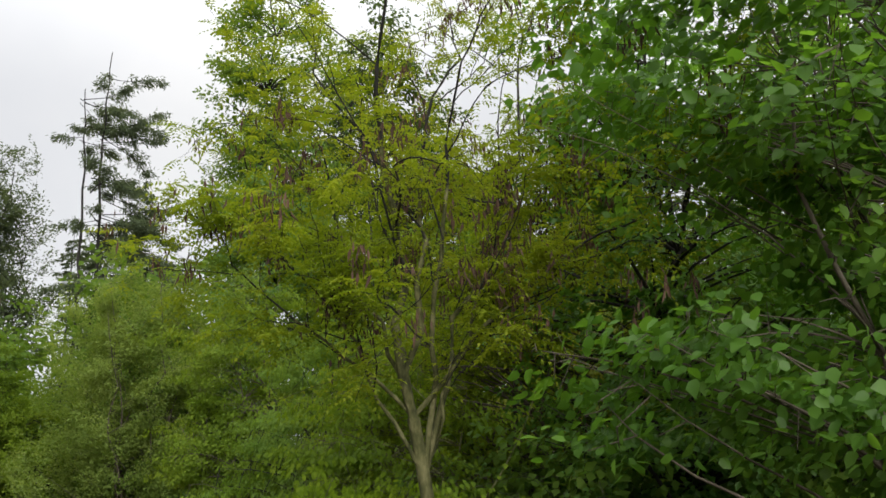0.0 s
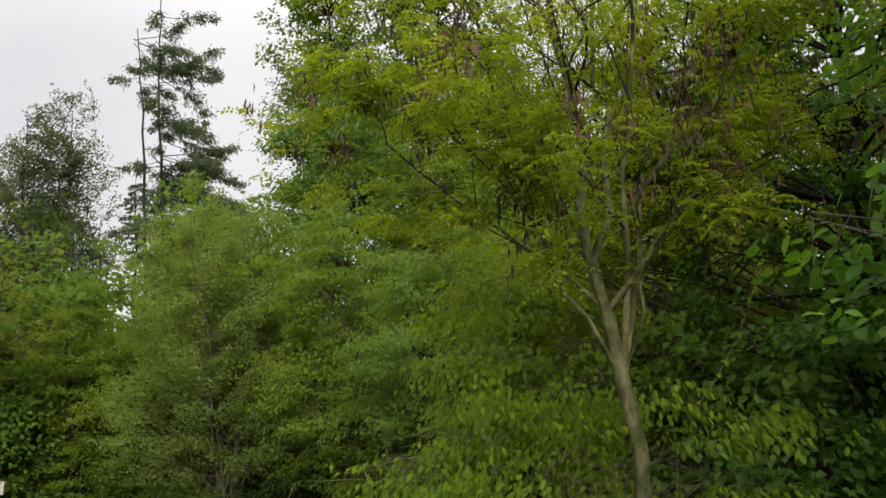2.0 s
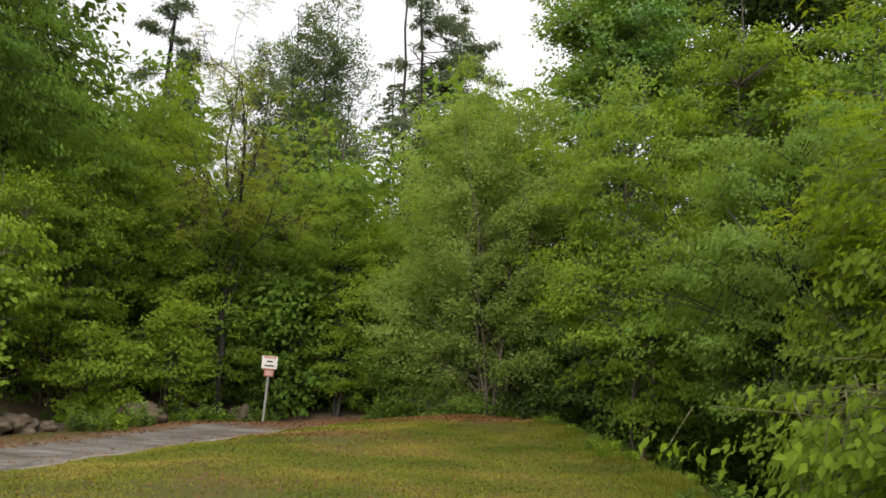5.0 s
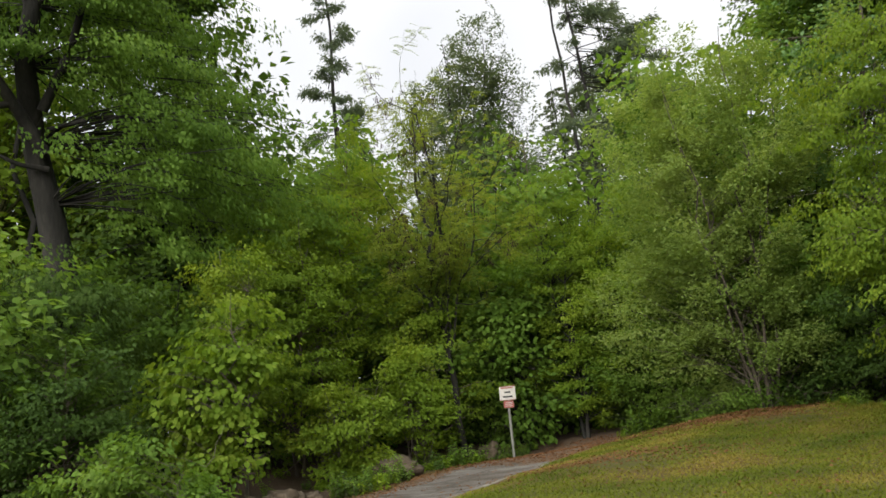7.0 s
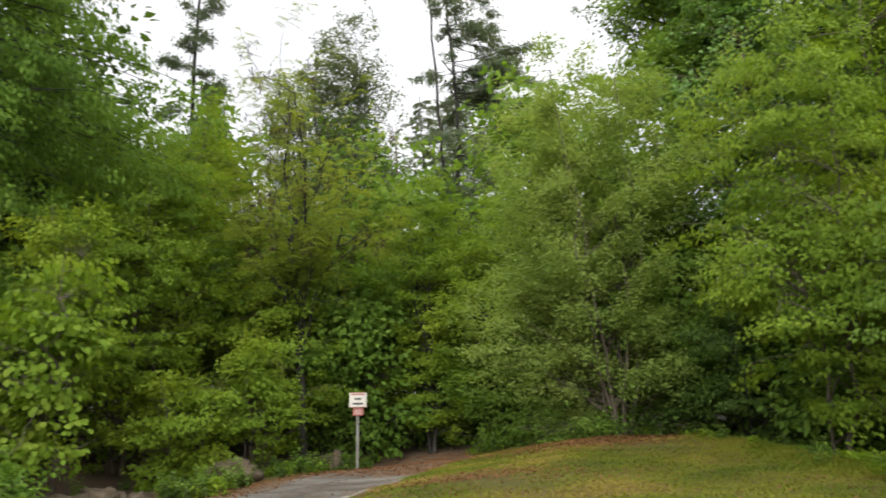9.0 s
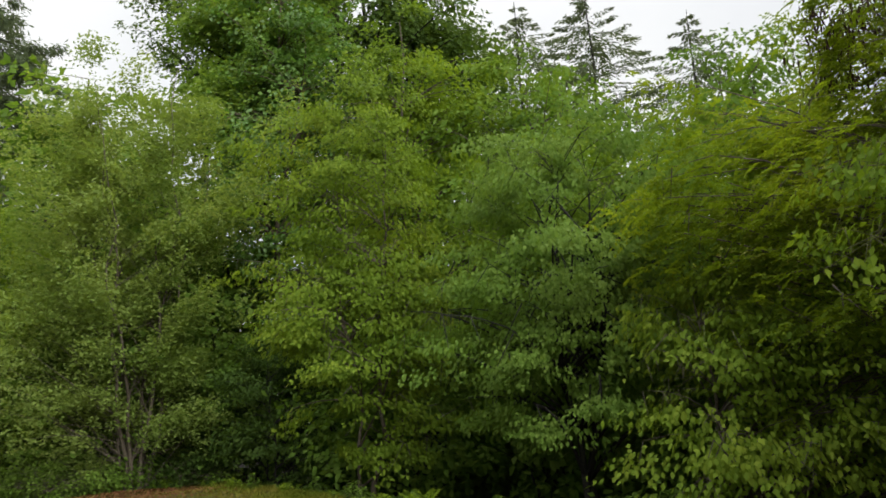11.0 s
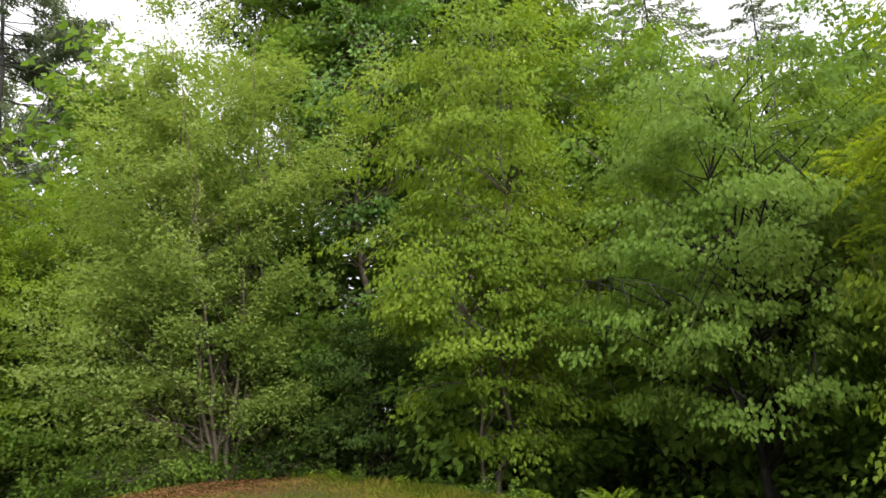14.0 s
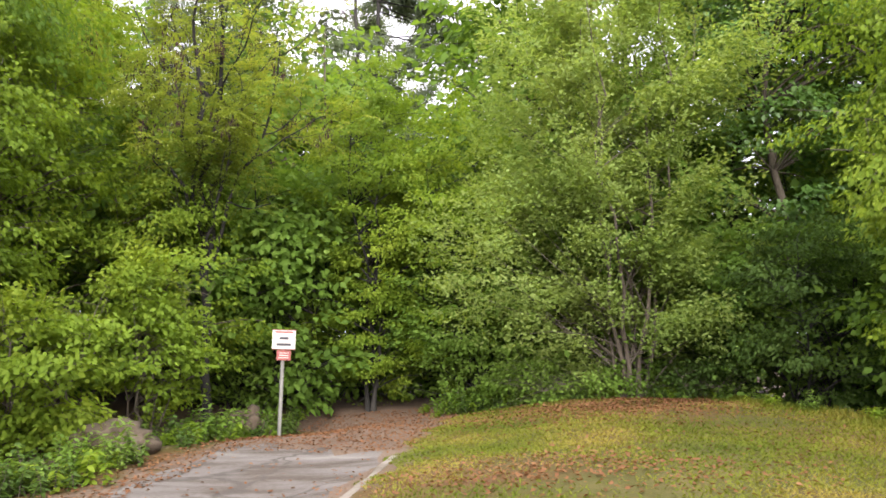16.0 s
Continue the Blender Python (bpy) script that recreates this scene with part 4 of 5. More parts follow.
tree("hornbeam", "fresh green hornbeam below the locust", "shrub", g(-18.0, 23.0), (-17.9, 23.0, 4.6),
     [(-17.9, 23.0, 2.5, 1.7, 1.5, 2.5)], LEAF_YELLOW, BARK_BROWN, 0.096, 0.060, 1.5, 0.05, 3, 0.4, 0.15, 0.5, 0.13, 1.3, 46, clump=0.40, group=FOREST)
tree("dogwood", "bright green dogwood bush by the boulder", "shrub", g(-16.7, 20.9), (-16.6, 20.9, 2.6),
     [(-16.55, 20.8, 1.2, 0.9, 0.9, 1.4)], LEAF_YELLOW, BARK_BROWN, 0.102, 0.068, 2.1, 0.02, 5, 0.4, 0.15, 0.35, 0.14, 1.0, 27, full=True, clump=0.25, group="verge bushes")
tree("dogwood", "bright green dogwood bush spilling over the verge", "shrub", g(-17.0, 18.6), (-17.0, 18.6, 2.0),
     [(-16.9, 18.5, 0.8, 1.35, 1.1, 1.2)], LEAF_YELLOW, BARK_BROWN, 0.102, 0.068, 2.1, 0.02, 5, 0.4, 0.15, 0.35, 0.14, 1.0, 28, full=True, clump=0.25, group="verge bushes")
tree("field_maple", "young maple with pale yellowing leaves", "tree", g(-16.5, 14.6), (-16.3, 14.7, 4.3),
     [(-16.8, 14.2, 1.7, 1.1, 1.0, 1.1), (-16.1, 15.1, 3.0, 0.7, 0.7, 0.9), (-15.9, 14.4, 0.8, 0.7, 0.7, 0.7)], LEAF_MAPLE, BARK_BROWN, 0.13, 0.12, 1.7, 0.03, 2, 0.25, 0.16, 0.7, 0.08, 1.5, 29, full=True, clump=0.35, group="verge bushes")
tree("dogwood", "low bright bush with fresh shoots", "shrub", g(-15.6, 12.6), (-15.6, 12.6, 1.5),
     [(-16.3, 12.0, 0.6, 1.0, 0.9, 0.9), (-15.3, 12.9, 0.1, 0.7, 0.6, 0.6)], LEAF_HORNBEAM, BARK_BROWN, 0.102, 0.068, 2.1, 0.02, 5, 0.5, 0.15, 0.35, 0.14, 1.0, 30, full=True, clump=0.35, group="verge bushes")
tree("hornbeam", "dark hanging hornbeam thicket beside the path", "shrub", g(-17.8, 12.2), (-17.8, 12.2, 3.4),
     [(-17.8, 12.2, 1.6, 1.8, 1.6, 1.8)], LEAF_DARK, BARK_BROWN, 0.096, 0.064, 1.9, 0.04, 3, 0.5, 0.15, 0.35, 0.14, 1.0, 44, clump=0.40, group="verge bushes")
old = tree("beech", "great old beech with a dark trunk and drooping boughs", "tree", g(-22.7, 15.2), (-21.4, 13.9, 19.0),
     [(-19.6, 16.6, 9.6, 3.4, 2.8, 3.2), (-19.8, 16.8, 14.0, 3.0, 3.0, 4.0), (-18.0, 17.6, 7.2, 2.4, 2.0, 1.7), (-18.6, 19.6, 6.8, 1.7, 1.6, 1.0), (-21.0, 15.4, 12.0, 2.4, 2.2, 3.0), (-22.2, 12.6, 10.6, 1.8, 1.4, 1.6)], LEAF_HORNBEAM, BARK_DARK, 0.125, 0.075, 0.95, 0.50, 1, 0.3, 0.14, 1.2, 0.07, 1.5, 31, clump=0.30, group=FOREST, rise=-0.35, limb=0.35)
for pts, r in (([(0.55, -0.45, 8.0), (0.62, -1.3, 9.2), (0.6, -2.0, 10.1), (0.75, -2.2, 10.8), (0.95, -2.3, 11.6), (1.0, -2.4, 14.0)], 0.20), ([(0.6, -1.2, 9.1), (0.4, -2.0, 8.8), (0.15, -2.9, 8.9), (0.0, -4.2, 8.7)], 0.12),
               ([(0.6, -0.4, 7.6), (0.3, -1.0, 7.7), (0.1, -1.5, 8.0), (0.0, -2.2, 8.1)], 0.09), ([(0.75, -0.6, 9.0), (1.6, -0.3, 10.4), (2.0, 0.0, 12.2), (2.2, 0.2, 15.0)], 0.16),
               ([(0.6, -0.4, 8.6), (1.8, 0.4, 8.8), (3.0, 1.2, 8.4), (4.2, 2.0, 7.6)], 0.08)):
    line = np.array([(1 - f) * np.array(pts[int(q)]) + f * np.array(pts[min(int(q) + 1, len(pts) - 1)]) for q, f in ((v, v - int(v)) for v in np.linspace(0, len(pts) - 1, 12))])
    line[1:-1] = (line[:-2] + line[1:-1] * 2 + line[2:]) / 4
    co, tris = tubes([(line, 0.8 * r * np.linspace(1, 0.3, 12))], 8)
    part_of("limb", smooth_mesh(mesh_of("limb", co, tris, BARK_DARK)), old, "bare crooked limb")
for x, y, r, seed in ((-25.2, 14.2, 0.15, 71), (-29.0, 17.9, 0.15, 72), (-27.3, 14.4, 0.13, 73), (-25.3, 21.5, 0.16, 74), (-29.8, 22.2, 0.15, 75)):
    tree("ash_tree", "slender grey-trunked ash with a high thin crown", "tree", g(x, y), (x + 0.3, y, 22.0),
         [(x, y, 18.0, 2.2, 2.2, 3.4)], LEAF_DARK, BARK_DARK, 0.24, 0.17, 0.8, r, 1, 0.3, 0.1, 0.4, 0.15, 1.1, seed, group="slender trunks")
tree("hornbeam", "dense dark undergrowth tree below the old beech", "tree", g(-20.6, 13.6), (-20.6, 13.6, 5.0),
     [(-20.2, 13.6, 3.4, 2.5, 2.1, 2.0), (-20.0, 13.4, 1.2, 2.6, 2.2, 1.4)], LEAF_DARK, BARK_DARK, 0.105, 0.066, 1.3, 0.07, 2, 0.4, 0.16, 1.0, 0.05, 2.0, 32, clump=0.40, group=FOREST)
tree("hornbeam", "mid-green undergrowth tree behind the verge bushes", "tree", g(-18.8, 18.9), (-18.8, 18.9, 6.3),
     [(-18.8, 18.7, 3.2, 1.9, 1.8, 3.2)], LEAF_YELLOW, BARK_BROWN, 0.104, 0.068, 1.7, 0.06, 2, 0.4, 0.15, 0.5, 0.13, 1.3, 33, clump=0.40, group=FOREST)
tree("hornbeam", "slim bright yellow-green hornbeam above the maple", "tree", g(-18.0, 16.4), (-17.9, 16.4, 5.4),
     [(-17.9, 16.4, 4.2, 0.9, 0.8, 1.1), (-17.7, 16.5, 2.6, 1.2, 1.0, 1.2)], LEAF_YELLOW, BARK_BROWN, 0.095, 0.062, 1.4, 0.04, 2, 0.2, 0.15, 0.7, 0.08, 1.5, 64, clump=0.30, group=FOREST)
tree("hornbeam", "tall fresh hornbeam beside the dark-stemmed locust", "tree", g(-19.4, 20.3), (-19.3, 20.3, 7.6),
     [(-19.2, 20.2, 6.2, 1.2, 1.1, 1.4), (-19.0, 20.2, 4.2, 1.5, 1.3, 1.6)], LEAF_YELLOW, BARK_BROWN, 0.11, 0.07, 1.3, 0.05, 2, 0.3, 0.15, 0.7, 0.08, 1.5, 65, clump=0.30, group=FOREST)
tree("hornbeam", "fresh green hornbeam in the wood's second row", "tree", g(-19.8, 21.8), (-19.8, 21.8, 8.4),
     [(-19.7, 21.8, 4.6, 2.0, 1.9, 3.8)], LEAF_BEECH, BARK_BROWN, 0.112, 0.072, 1.6, 0.07, 2, 0.4, 0.15, 0.5, 0.13, 1.3, 34, clump=0.40, group=FOREST)
tree("larch", "pale feathery larch behind the undergrowth", "tree", g(-22.4, 26.4), (-22.3, 26.4, 11.2),
     [(-22.3, 26.4, 6.8, 1.9, 1.9, 4.2)], LEAF_YELLOW, BARK_BROWN, 0.18, 0.075, 1.4, 0.09, 1, 0.3, -0.02, 0.4, 0.2, 1.0, 35, group=FOREST)
# the far skyline
pine("pine", "tall twin-stemmed pine with ragged dark pads", [(-20.6, 45.4, 0.0), (-20.4, 45.3, 10.0), (-19.6, 45.0, 16.0), (-20.0, 44.6, 21.0), (-19.8, 44.4, 30.5)],
     [(-20.6, 45.4, 0.0), (-20.8, 45.2, 11.0), (-20.9, 45.0, 18.0), (-21.2, 44.8, 24.0), (-21.4, 44.6, 28.0)], (10.5, 30.0), 7.0, 0.35, 0.17, 36)
# the poplars' leaf colour carries the haze of distance
poplar = tree("poplar", "far poplar clump on the skyline, its leaves coloured pale grey-green for haze", "tree", g(-31.6, 53.6), (-31.2, 53.6, 27.4),
     [(-31.4, 53.6, 22.4, 3.2, 2.6, 5.2), (-30.4, 53.6, 15.0, 3.8, 3.2, 6.0)], LEAF_HAZED, BARK_DARK, 0.24, 0.14, 1.6, 0.20, 6, 1.2, 0.02, 0.0, 0.4, 0.7, 37, gap=0.0, group="skyline trees", rise=3.0)
pine("pine", "slim dark pine with a narrow ivy-clad stem", [(-31.6, 36.4, 0.2), (-31.4, 36.5, 10.0), (-31.0, 36.7, 19.0), (-30.8, 36.8, 27.5)], None, (4.0, 27.0), 3.8, -0.6, 0.2, 38)
pine("pine", "dark pine behind the wood's edge", [(-3.6, 32.6, -2.0), (-3.5, 32.6, 10.0), (-3.3, 32.7, 22.5)], None, (7.0, 22.0), 4.6, 2.0, 0.2, 39)
conifer("spruce", "dark pointed spruce standing above the wood", (15.9, 51.5, -2.4), 32.2, 5.0, 51, 0.25, 1.0)
conifer("spruce", "dark pointed spruce standing above the wood", (11.6, 53.4, -2.4), 31.4, 4.5, 52, 0.25, 1.0)
conifer("spruce", "smaller pale spruce standing above the wood", (21.2, 48.2, -2.4), 28.6, 4.2, 53, 0.25, 1.0)
conifer("spruce", "slender spruce beside the tall pine", (-25.9, 55.1, 0.0), 22.5, 1.0, 54, 0.25, 1.2, 0.5)
tree("alder", "tall dark alder rising behind the sallow", "tree", g(-2.2, 33.6), (-2.0, 33.6, 25.0),
     [(-2.2, 33.6, 18.5, 3.4, 3.0, 6.0), (-4.0, 33.0, 12.5, 3.2, 2.8, 4.5), (1.0, 33.0, 13.5, 2.6, 2.4, 4.0)], LEAF_DARK, BARK_DARK, 0.24, 0.17, 1.2, 0.2, 1, 0.3, 0.1, 0.5, 0.1, 1.3, 58, gap=0.12, group="skyline trees")
tree("alder", "tall ragged dark alder with a bare lower trunk", "tree", g(-8.4, 39.5), (-8.3, 39.4, 25.0),
     [(-8.6, 39.4, 20.5, 2.8, 2.6, 4.2), (-7.4, 39.2, 16.0, 3.0, 2.6, 3.0)], LEAF_DARK, BARK_DARK, 0.20, 0.12, 1.1, 0.2, 1, 0.3, 0.06, 0.5, 0.10, 1.2, 66, gap=0.2, clump=0.25, group="skyline trees")
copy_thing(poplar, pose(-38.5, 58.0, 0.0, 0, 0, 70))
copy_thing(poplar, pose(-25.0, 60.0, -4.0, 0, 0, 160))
# the wood behind
fill_a = tree("oak", "mid-green oak in the wood behind", "tree", g(-17.5, 31.0), (-17.4, 31.0, 10.5),
     [(-17.5, 31.0, 6.0, 3.2, 3.0, 4.4), (-17.5, 30.6, 2.4, 2.8, 2.6, 2.4)], LEAF_HORNBEAM, BARK_BROWN, 0.30, 0.22, 0.75, 0.14, 1, 0.3, 0.12, 0.3, 0.18, 1.0, 41, group="wood behind")
fill_b = tree("ash_tree", "dark green ash in the wood behind", "tree", g(-25.5, 21.0), (-25.4, 21.0, 12.0),
     [(-25.5, 21.0, 6.6, 3.2, 3.0, 5.2)], LEAF_DARK, BARK_DARK, 0.30, 0.22, 0.75, 0.15, 1, 0.3, 0.12, 0.3, 0.18, 1.0, 42, group="wood behind")
fill_c = tree("sycamore", "light yellow-green sycamore in the wood behind", "tree", g(-33.0, 23.0), (-33.0, 23.2, 11.5),
     [(-33.0, 23.0, 7.0, 3.6, 3.4, 4.6)], LEAF_YELLOW, BARK_SMOOTH, 0.25, 0.19, 1.0, 0.15, 1, 0.3, 0.12, 0.3, 0.2, 1.0, 43, group="wood behind")
fill_d = tree("ash_tree", "dense fresh green ash closing the hollow", "tree", g(-0.6, 30.6), (-0.5, 30.6, 9.6),
     [(-0.6, 30.6, 5.6, 3.1, 2.8, 4.6), (-0.6, 30.4, 1.8, 2.6, 2.4, 2.4)], LEAF_HORNBEAM, BARK_BROWN, 0.165, 0.12, 1.15, 0.14, 1, 0.3, 0.14, 0.5, 0.12, 1.3, 67, group="wood behind")
for kind_t, x, y, s, turn in ((fill_a, -9.5, 33.0, 1.0, 60), (fill_a, -11.4, 31.2, 1.15, 140), (fill_d, 0.5, 24.8, 1.0, 15), (fill_d, 4.4, 20.6, 0.9, 77), (fill_d, 7.6, 13.0, 1.1, 50), (fill_b, -3.0, 31.5, 0.9, 130), (fill_d, 3.5, 29.0, 1.15, 200), (fill_d, 5.6, 23.6, 1.0, 20), (fill_d, 8.4, 20.2, 0.85, 110), (fill_d, 6.8, 15.6, 0.8, 280),
                              (fill_b, 9.0, 32.0, 0.95, 75), (fill_a, 15.0, 36.0, 1.05, 310), (fill_b, 21.0, 33.0, 1.1, 10), (fill_b, 13.0, 24.0, 0.9, 240), (fill_a, 8.2, 9.2, 0.9, 100),
                              (fill_b, -13.5, 36.0, 0.95, 140), (fill_b, -21.0, 34.0, 1.0, 330), (fill_a, -26.5, 31.0, 1.22, 45), (fill_b, -30.5, 29.0, 1.15, 190), (fill_c, -36.0, 16.0, 1.0, 90), (fill_c, -31.0, 14.0, 0.95, 190), (fill_c, -33.0, 9.0, 1.0, 290), (fill_c, -36.5, 12.0, 1.7, 60), (fill_c, -32.5, 19.0, 1.4, 160), (fill_b, -28.5, 24.5, 1.45, 222),
                              (fill_b, -28.0, 14.0, 0.55, 260), (fill_a, -25.0, 10.2, 0.6, 15), (fill_c, -34.0, 30.5, 1.1, 205), (fill_b, -41.0, 24.0, 1.7, 120), (fill_a, -38.0, 37.0, 1.5, 170),
                              (fill_a, -27.0, 44.0, 1.05, 250)):
    copy_thing(kind_t, Matrix.Translation((x, y, on_ground(x, y))) @ Matrix.Rotation(radians(turn), 4, "Z") @ Matrix.Scale(s, 4))
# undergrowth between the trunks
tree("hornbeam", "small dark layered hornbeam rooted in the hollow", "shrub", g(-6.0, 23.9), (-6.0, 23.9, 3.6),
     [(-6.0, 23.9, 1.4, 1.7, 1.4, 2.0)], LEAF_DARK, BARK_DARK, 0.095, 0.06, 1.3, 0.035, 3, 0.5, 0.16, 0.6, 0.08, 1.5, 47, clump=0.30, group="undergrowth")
tree("bramble_thicket", "tangled green bramble thicket below the sallow", "shrub", g(-10.3, 24.5), (-10.3, 24.5, 1.2),
     [(-11.0, 24.5, 0.2, 1.3, 0.5, 0.8), (-9.2, 24.2, 0.1, 1.1, 0.45, 0.7)], LEAF_HORNBEAM, BARK_BROWN, 0.085, 0.06, 1.5, 0.012, 7, 0.7, 0.18, 0.4, 0.2, 1.0, 48, group="undergrowth")
tree("bramble_thicket", "tangled dark bramble thicket along the grass edge", "shrub", g(-7.8, 24.3), (-7.8, 24.3, 0.9),
     [(-7.8, 24.3, 0.1, 0.9, 0.5, 0.7)], LEAF_DARK, BARK_BROWN, 0.08, 0.055, 1.5, 0.012, 5, 0.7, 0.18, 0.4, 0.2, 1.0, 49, group="undergrowth")
low = tree("holly", "green holly undergrowth between the trunks", "shrub", g(-4.8, 25.2), (-4.8, 25.2, 3.4),
     [(-4.8, 25.2, 1.2, 2.1, 1.8, 2.3)], LEAF_HORNBEAM, BARK_DARK, 0.165, 0.110, 0.8, 0.04, 3, 0.5, 0.15, 0.3, 0.15, 1.0, 45, clump=0.15, group="undergrowth")
for x, y, s, turn in ((-3.4, 22.4, 1.1, 40), (-0.8, 20.6, 1.2, 90), (1.2, 18.4, 1.2, 200), (-9.8, 26.9, 1.1, 130), (-13.6, 28.6, 1.3, 10), (-16.6, 26.4, 1.3, 250), (-18.4, 24.8, 1.3, 60),
                      (-20.6, 24.0, 1.3, 170), (-21.0, 19.4, 1.2, 310), (-22.6, 17.6, 1.2, 20), (-22.6, 11.8, 1.3, 110), (-19.6, 10.6, 1.2, 220), (-26.0, 17.5, 1.4, 75), (3.6, 13.0, 1.2, 330),
                      (1.8, 11.4, 1.1, 15), (5.2, 11.0, 1.3, 140), (-7.4, 29.5, 1.4, 290), (-2.0, 28.5, 1.5, 55), (3.0, 24.8, 1.5, 185), (-11.5, 30.0, 1.4, 100), (-24.5, 13.6, 1.2, 33), (0.2, 16.6, 1.0, 222), (-8.6, 27.8, 1.5, 80), (-3.8, 28.8, 1.7, 160), (-15.6, 29.5, 1.6, 240), (4.2, 19.2, 1.5, 300), (-19.6, 28.2, 1.7, 44), (1.4, 23.2, 1.4, 130), (-12.2, 25.9, 0.7, 20), (-10.9, 26.3, 0.8, 200), (-17.4, 25.6, 0.75, 90), (-7.2, 25.0, 0.6, 120), (0.2, 27.4, 1.6, 70), (2.4, 31.4, 1.8, 190), (5.0, 34.5, 1.9, 310), (-2.6, 24.2, 1.0, 15)):
    copy_thing(low, Matrix.Translation((x, y, on_ground(x, y))) @ Matrix.Rotation(radians(turn), 4, "Z") @ Matrix.Scale(s, 4))

# ---- grass, leaves and edge plants ----
rng = np.random.default_rng(77)
# blades of grass on the platform: one slim blade each
n = 390000
x, y = rng.uniform(-13.0, -1.4, n), rng.uniform(5.0, 25.0, n)
d = hollow(x, y)
patch = np.sin(x * 0.9 + 1.2 * np.sin(y * 0.5)) + np.sin(y * 1.1 + 0.8 * np.sin(x * 0.7)) + 0.6 * np.sin(x * 2.7 + y * 1.9)
keep = (d < 0.5) & (rng.random(n) < (y - 5.0) / 2.6) & (x > path_x(y) + 1.42 + 0.15 * np.sin(y * 4)) & (y < 24.5 + 0.4 * np.sin(x * 3)) & (patch > rng.uniform(-2.6, 0.2, n)) & (rng.random(n) > 0.75 * np.exp(-((x + 9.2) ** 2 / 3.5 + (y - 22.6) ** 2 / 1.4)) + 0.45 * np.exp(-((x + 9.8) ** 2 / 2.2 + (y - 16.6) ** 2 / 0.7)))
x, y, d = x[keep], y[keep], d[keep]
m = len(x)
edge = np.clip((d + 0.7) / 1.0, 0, 1) ** 2
P = np.stack([x, y, height(x, y) - 0.003], -1)
lie = rng.uniform(0.25, 1.1, m) + 0.9 * edge
turn = rng.uniform(0, 2 * np.pi, m)
D = unit(np.stack([np.cos(turn), np.sin(turn), lie], -1))
S = np.stack([-np.sin(turn), np.cos(turn), rng.normal(0, 0.25, m)], -1)
long = (rng.uniform(0.025, 0.060, m) + 0.11 * edge)[:, None]
wide = rng.uniform(0.006, 0.012, m)[:, None]
co = np.stack([P - S * wide, P + S * wide, P + D * long], 1).reshape(-1, 3)
tris = np.arange(m * 3).reshape(-1, 3)
tagged(new("grass", mesh_of("grass", co, tris, GRASS_BLADE)), "short yellow-green mown grass with dry patches", "grass", kind="stuff")
# fallen leaves on the grass, the verge and under the trees
n = 100000
x, y = rng.uniform(-16, -5, n), rng.uniform(9, 26, n)
spot = np.exp(-((x + 9.4) ** 2 / 3.0 + (y - 22.2) ** 2 / 1.6)) + 0.55 * np.exp(-((x + 9.8) ** 2 / 2.2 + (y - 16.6) ** 2 / 0.6)) + 0.5 * np.exp(-((x + 8.2) ** 2 / 2.0 + (y - 23.3) ** 2 / 0.8))
pd = np.abs(x - path_x(y))
on_verge = ((pd > 0.9) & (pd < 1.8) & (x < path_x(y))) | ((y > 19.2) & (pd < 1.5))
keep = (hollow(x, y) < 0.2) & (rng.random(n) < np.clip(0.9 * spot + 0.30 * on_verge + 0.018, 0, 1))
x, y = x[keep], y[keep]
P = np.stack([x, y, height(x, y) + 0.012 + 0.025 * rng.random(len(x))], -1)
D = rng.normal(0, 1, P.shape) * np.array([1, 1, 0.2])
co, tris = leaf_arrays(rng, P, D, np.array([0, 0, 1.0]) + rng.normal(0, 0.30, P.shape), 0.055, 0.040)
tagged(new("fallen_leaves", mesh_of("fallen_leaves", co, tris, LITTER)), "scattered dry reddish-brown fallen leaves", "leaves", kind="stuff")


def edge_plant(seed, h, nst, L, W, leaf):
    """A clump of nettle-like stems with pairs of leaves."""
    r = np.random.default_rng(seed)
    root = new("nettle_clump")
    tagged(root, "leafy green nettle clump along the grass edge", "plant", "edge plants")
    lines, P, D = [], [], []
    for _ in range(nst):
        a = r.uniform(0, 2 * np.pi)
        o = np.array([np.cos(a), np.sin(a), 0])
        s = np.array([r.normal(0, 0.14), r.normal(0, 0.14), -0.03])
        hh = h * r.uniform(0.55, 1.1)
        e = s + o * hh * r.uniform(0.1, 0.5) + np.array([0, 0, hh])
        ln = wander(r, s, e, 6, 0.02)
        lines.append((ln, np.linspace(0.005, 0.002, 6)))
        for q in np.linspace(0.2, 1.0, 8):
            c = s + (e - s) * q
            b = r.uniform(0, np.pi)
            for w in (0, np.pi):
                P.append(c)
                D.append([np.cos(b + w), np.sin(b + w), -0.25 + r.normal(0, 0.2)])
    co, tris = tubes(lines, 4)
    tagged(part_of("stalk", mesh_of("stalk", co, tris, BARK_BROWN), root), kind="stuff")
    P, D = np.array(P), np.array(D)
    co, tris = leaf_arrays(r, P, D, np.array([0, 0, 1.0]) + r.normal(0, 0.25, P.shape), L, W, True)
    tagged(part_of("foliage", mesh_of("foliage", co, tris, leaf), root), kind="stuff")
    return root


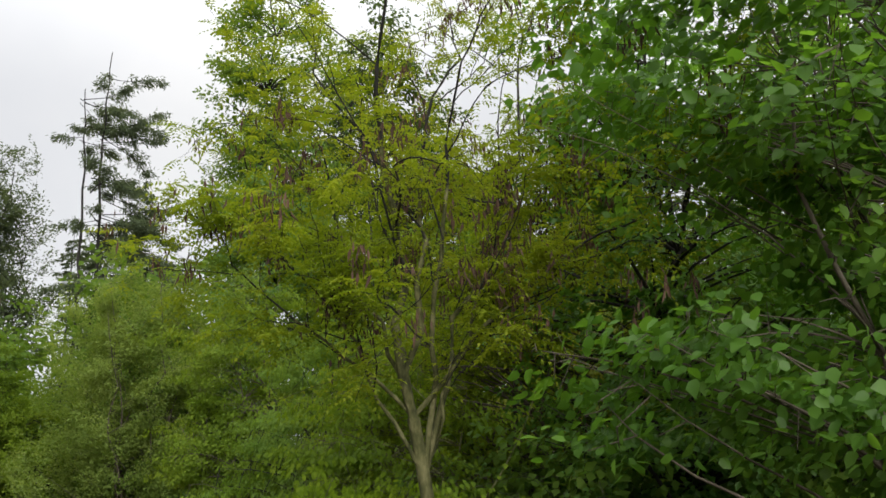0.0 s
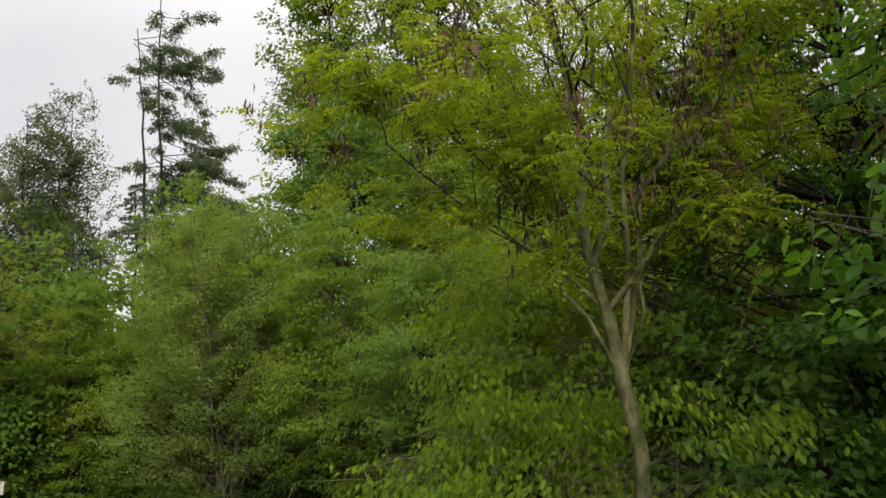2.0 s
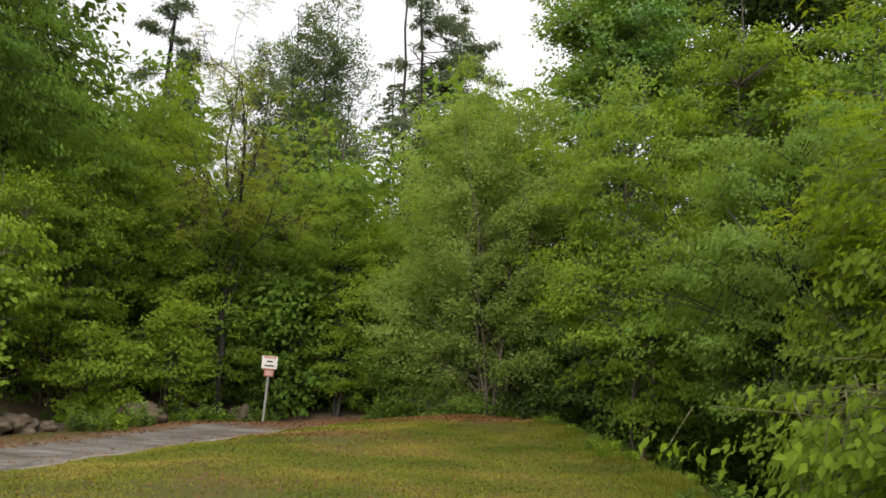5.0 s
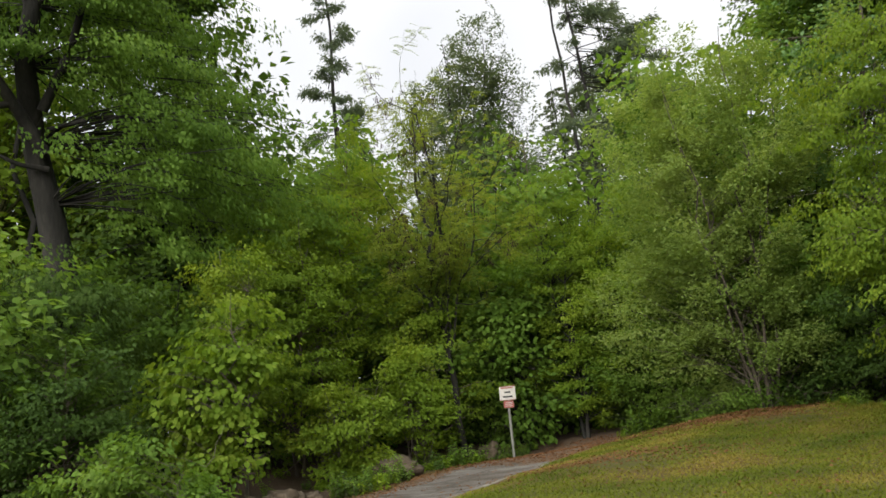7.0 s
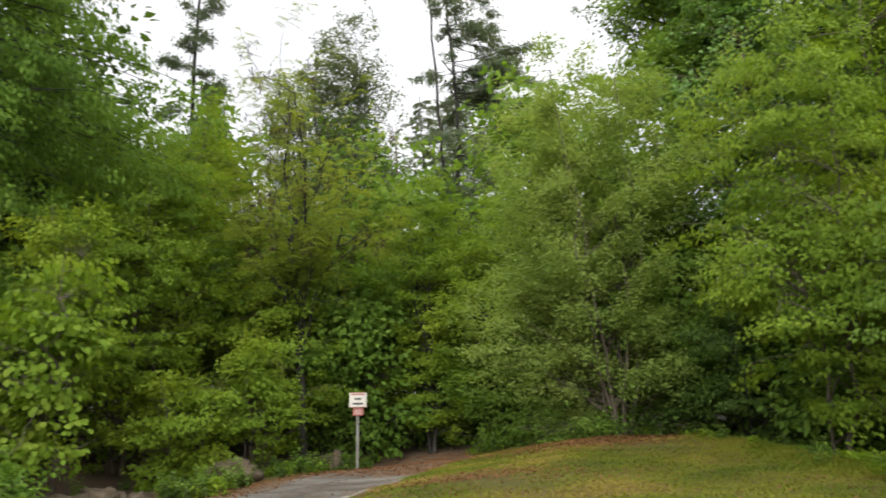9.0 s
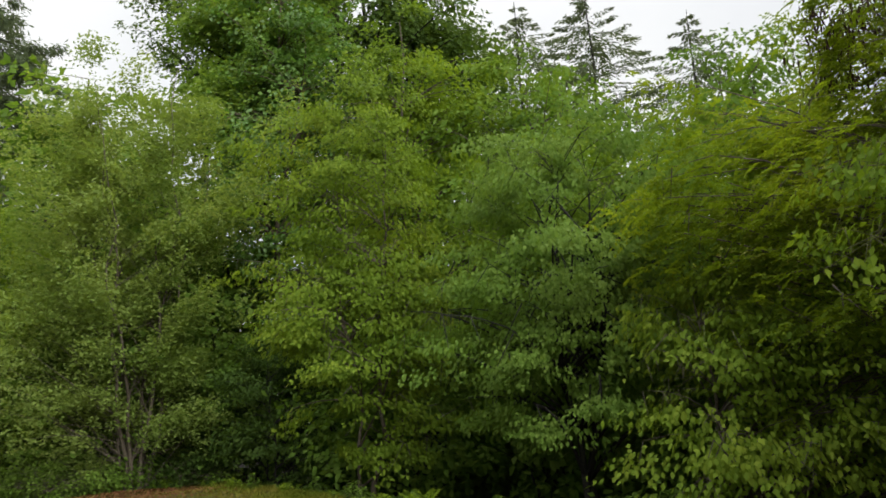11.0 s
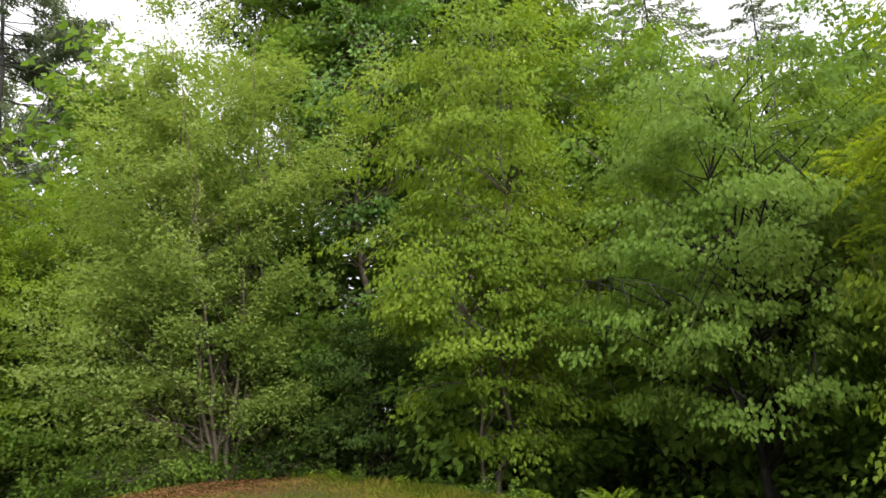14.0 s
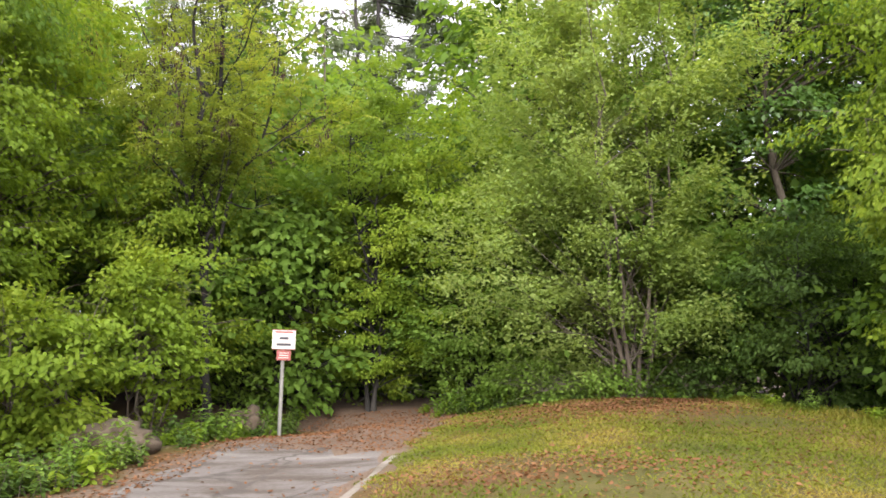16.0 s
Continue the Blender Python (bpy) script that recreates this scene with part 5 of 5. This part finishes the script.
plant_kinds = [edge_plant(61, 0.45, 9, 0.11, 0.060, LEAF_DARK), edge_plant(62, 0.65, 12, 0.12, 0.07, LEAF_HORNBEAM), edge_plant(63, 0.35, 10, 0.12, 0.08, LEAF_BEECH)]
spots = []
for q in np.linspace(0, 1, 44):
    t = q * (len(EDGE) - 6) + 4
    k = min(int(t), len(EDGE) - 3)
    p = EDGE[k] + (EDGE[k + 1] - EDGE[k]) * (t - k)
    if 6 < p[1] < 26:
        spots.append((p[0] + rng.uniform(-0.1, 0.7), p[1] + rng.uniform(-0.2, 0.3)))
for q in np.linspace(0, 1, 22):
    spots.append((-12.0 + 4.8 * q + rng.normal(0, 0.1), 24.9 + rng.normal(0, 0.35)))
for q in np.linspace(0, 1, 46):
    yy = 12.0 + 13.0 * q
    spots.append((path_x(yy) - 1.75 - rng.exponential(0.6), yy + rng.normal(0, 0.2)))
for q in np.linspace(0, 1, 40):
    spots.append((-13.0 + 5.4 * q + rng.normal(0, 0.12), 25.5 + rng.exponential(0.5)))
for q in np.linspace(0, 1, 60):
    yy = 11.5 + 14.5 * q
    spots.append((path_x(yy) - 1.9 - rng.exponential(0.45), yy + rng.normal(0, 0.15)))
for q in np.linspace(0, 1, 56):
    spots.append((-12.6 + 5.2 * q + rng.normal(0, 0.1), 24.7 + 0.35 * rng.normal() + 0.3 * math.sin(6 * q)))
for q in np.linspace(0, 1, 16):
    spots.append((-3.4 + 2.2 * q + rng.normal(0, 0.15), 9.0 - 2.0 * q + rng.normal(0, 0.35)))
for q in np.linspace(0, 1, 34):
    spots.append((-1.5 - 1.9 * q + rng.uniform(0.0, 0.7), 7.0 + 4.6 * q + rng.normal(0, 0.2)))
spots = [(x, y) for x, y in spots if not (-16.0 < x < -14.3 and (13.2 < y < 15.9 or 18.5 < y < 19.4))]
for k, (x, y) in enumerate(spots):
    m = Matrix.Translation((x, y, on_ground(x, y))) @ Matrix.Rotation(rng.uniform(0, 6.3), 4, "Z") @ Matrix.Scale(rng.uniform(0.5, 0.95) * (1.4 if y > 24.6 or x < -14 else 1.0), 4)
    if k < 3:
        plant_kinds[k].matrix_world = m
    else:
        copy_thing(plant_kinds[k % 3], m)


def cane(name, label, pts, r, leaf):
    """A long thin arching cane with a few leaves along it."""
    pts = np.array(pts, float)
    r2 = np.random.default_rng(5)
    fine_t = np.linspace(0, len(pts) - 1, 24)
    line = np.stack([np.interp(fine_t, np.arange(len(pts)), pts[:, c]) for c in range(3)], 1)
    for _ in range(3):
        line[1:-1] = (line[:-2] + 2 * line[1:-1] + line[2:]) / 4
    root = new(name)
    root.location = line[0]
    tagged(root, label, "plant")
    co, tris = tubes([(line - line[0], np.linspace(r, r * 0.35, 24))], 6)
    part_of("stem", smooth_mesh(mesh_of("stem", co, tris, BARK_SMOOTH)), root)
    P = np.repeat((line - line[0])[6:], 2, 0)
    D = r2.normal(0, 1, P.shape) + np.array([0, 0, -0.3])
    for p, d in zip(P, D):
        co, tris = leaf_arrays(r2, p[None], d[None], np.array([[0.1, -0.4, 1.0]]), 0.07, 0.05, True)
        part_of("leaf", mesh_of("leaf", co, tris, leaf), root)


cane("dead_twig", "bare drooping twig hanging from the locust", [(-0.1, 8.4, 2.6), (-0.35, 8.7, 2.9), (-0.75, 8.8, 3.0), (-1.3, 8.8, 2.9), (-1.9, 8.8, 2.7)], 0.007, LEAF_LOCUST)
cane("bramble_cane", "long thin arching bramble cane among the leaves", [(0.05, 7.95, -1.0), (0.1, 7.9, 1.3), (0.5, 7.8, 1.7), (0.8, 7.7, 2.2), (1.0, 7.6, 2.7), (1.1, 7.6, 3.1)], 0.008, LEAF_BEECH)


def fern(x, y, size):
    r = np.random.default_rng(9)
    root = new("fern")
    root.location = (x, y, on_ground(x, y))
    tagged(root, "bright green fern with arching fronds", "fern")
    for k in range(9):
        a = 2 * np.pi * k / 9 + r.uniform(-0.2, 0.2)
        o, sd = np.array([np.cos(a), np.sin(a), 0]), np.array([-np.sin(a), np.cos(a), 0])
        t = np.linspace(0.05, 1, 22)
        mid_rib = o * (t ** 1.3)[:, None] * size * 0.55 + np.array([0, 0, 1.0]) * (size * (1.05 * t - 0.35 * t ** 2.5))[:, None]
        P = np.repeat(mid_rib[2:], 2, 0)
        sg = np.tile([1.0, -1.0], 20)[:, None]
        ln = np.repeat(np.sin(np.pi * np.clip(t[2:] * 0.85 + 0.12, 0, 1)), 2)
        co, tris = leaf_arrays(r, P, sd * sg + o * 0.35, np.cross(o, sd) + np.zeros_like(P), size * 0.22 * ln, size * 0.05)
        part_of("frond", mesh_of("frond", co, tris, LEAF_YELLOW), root)


fern(-4.75, 15.6, 0.5)
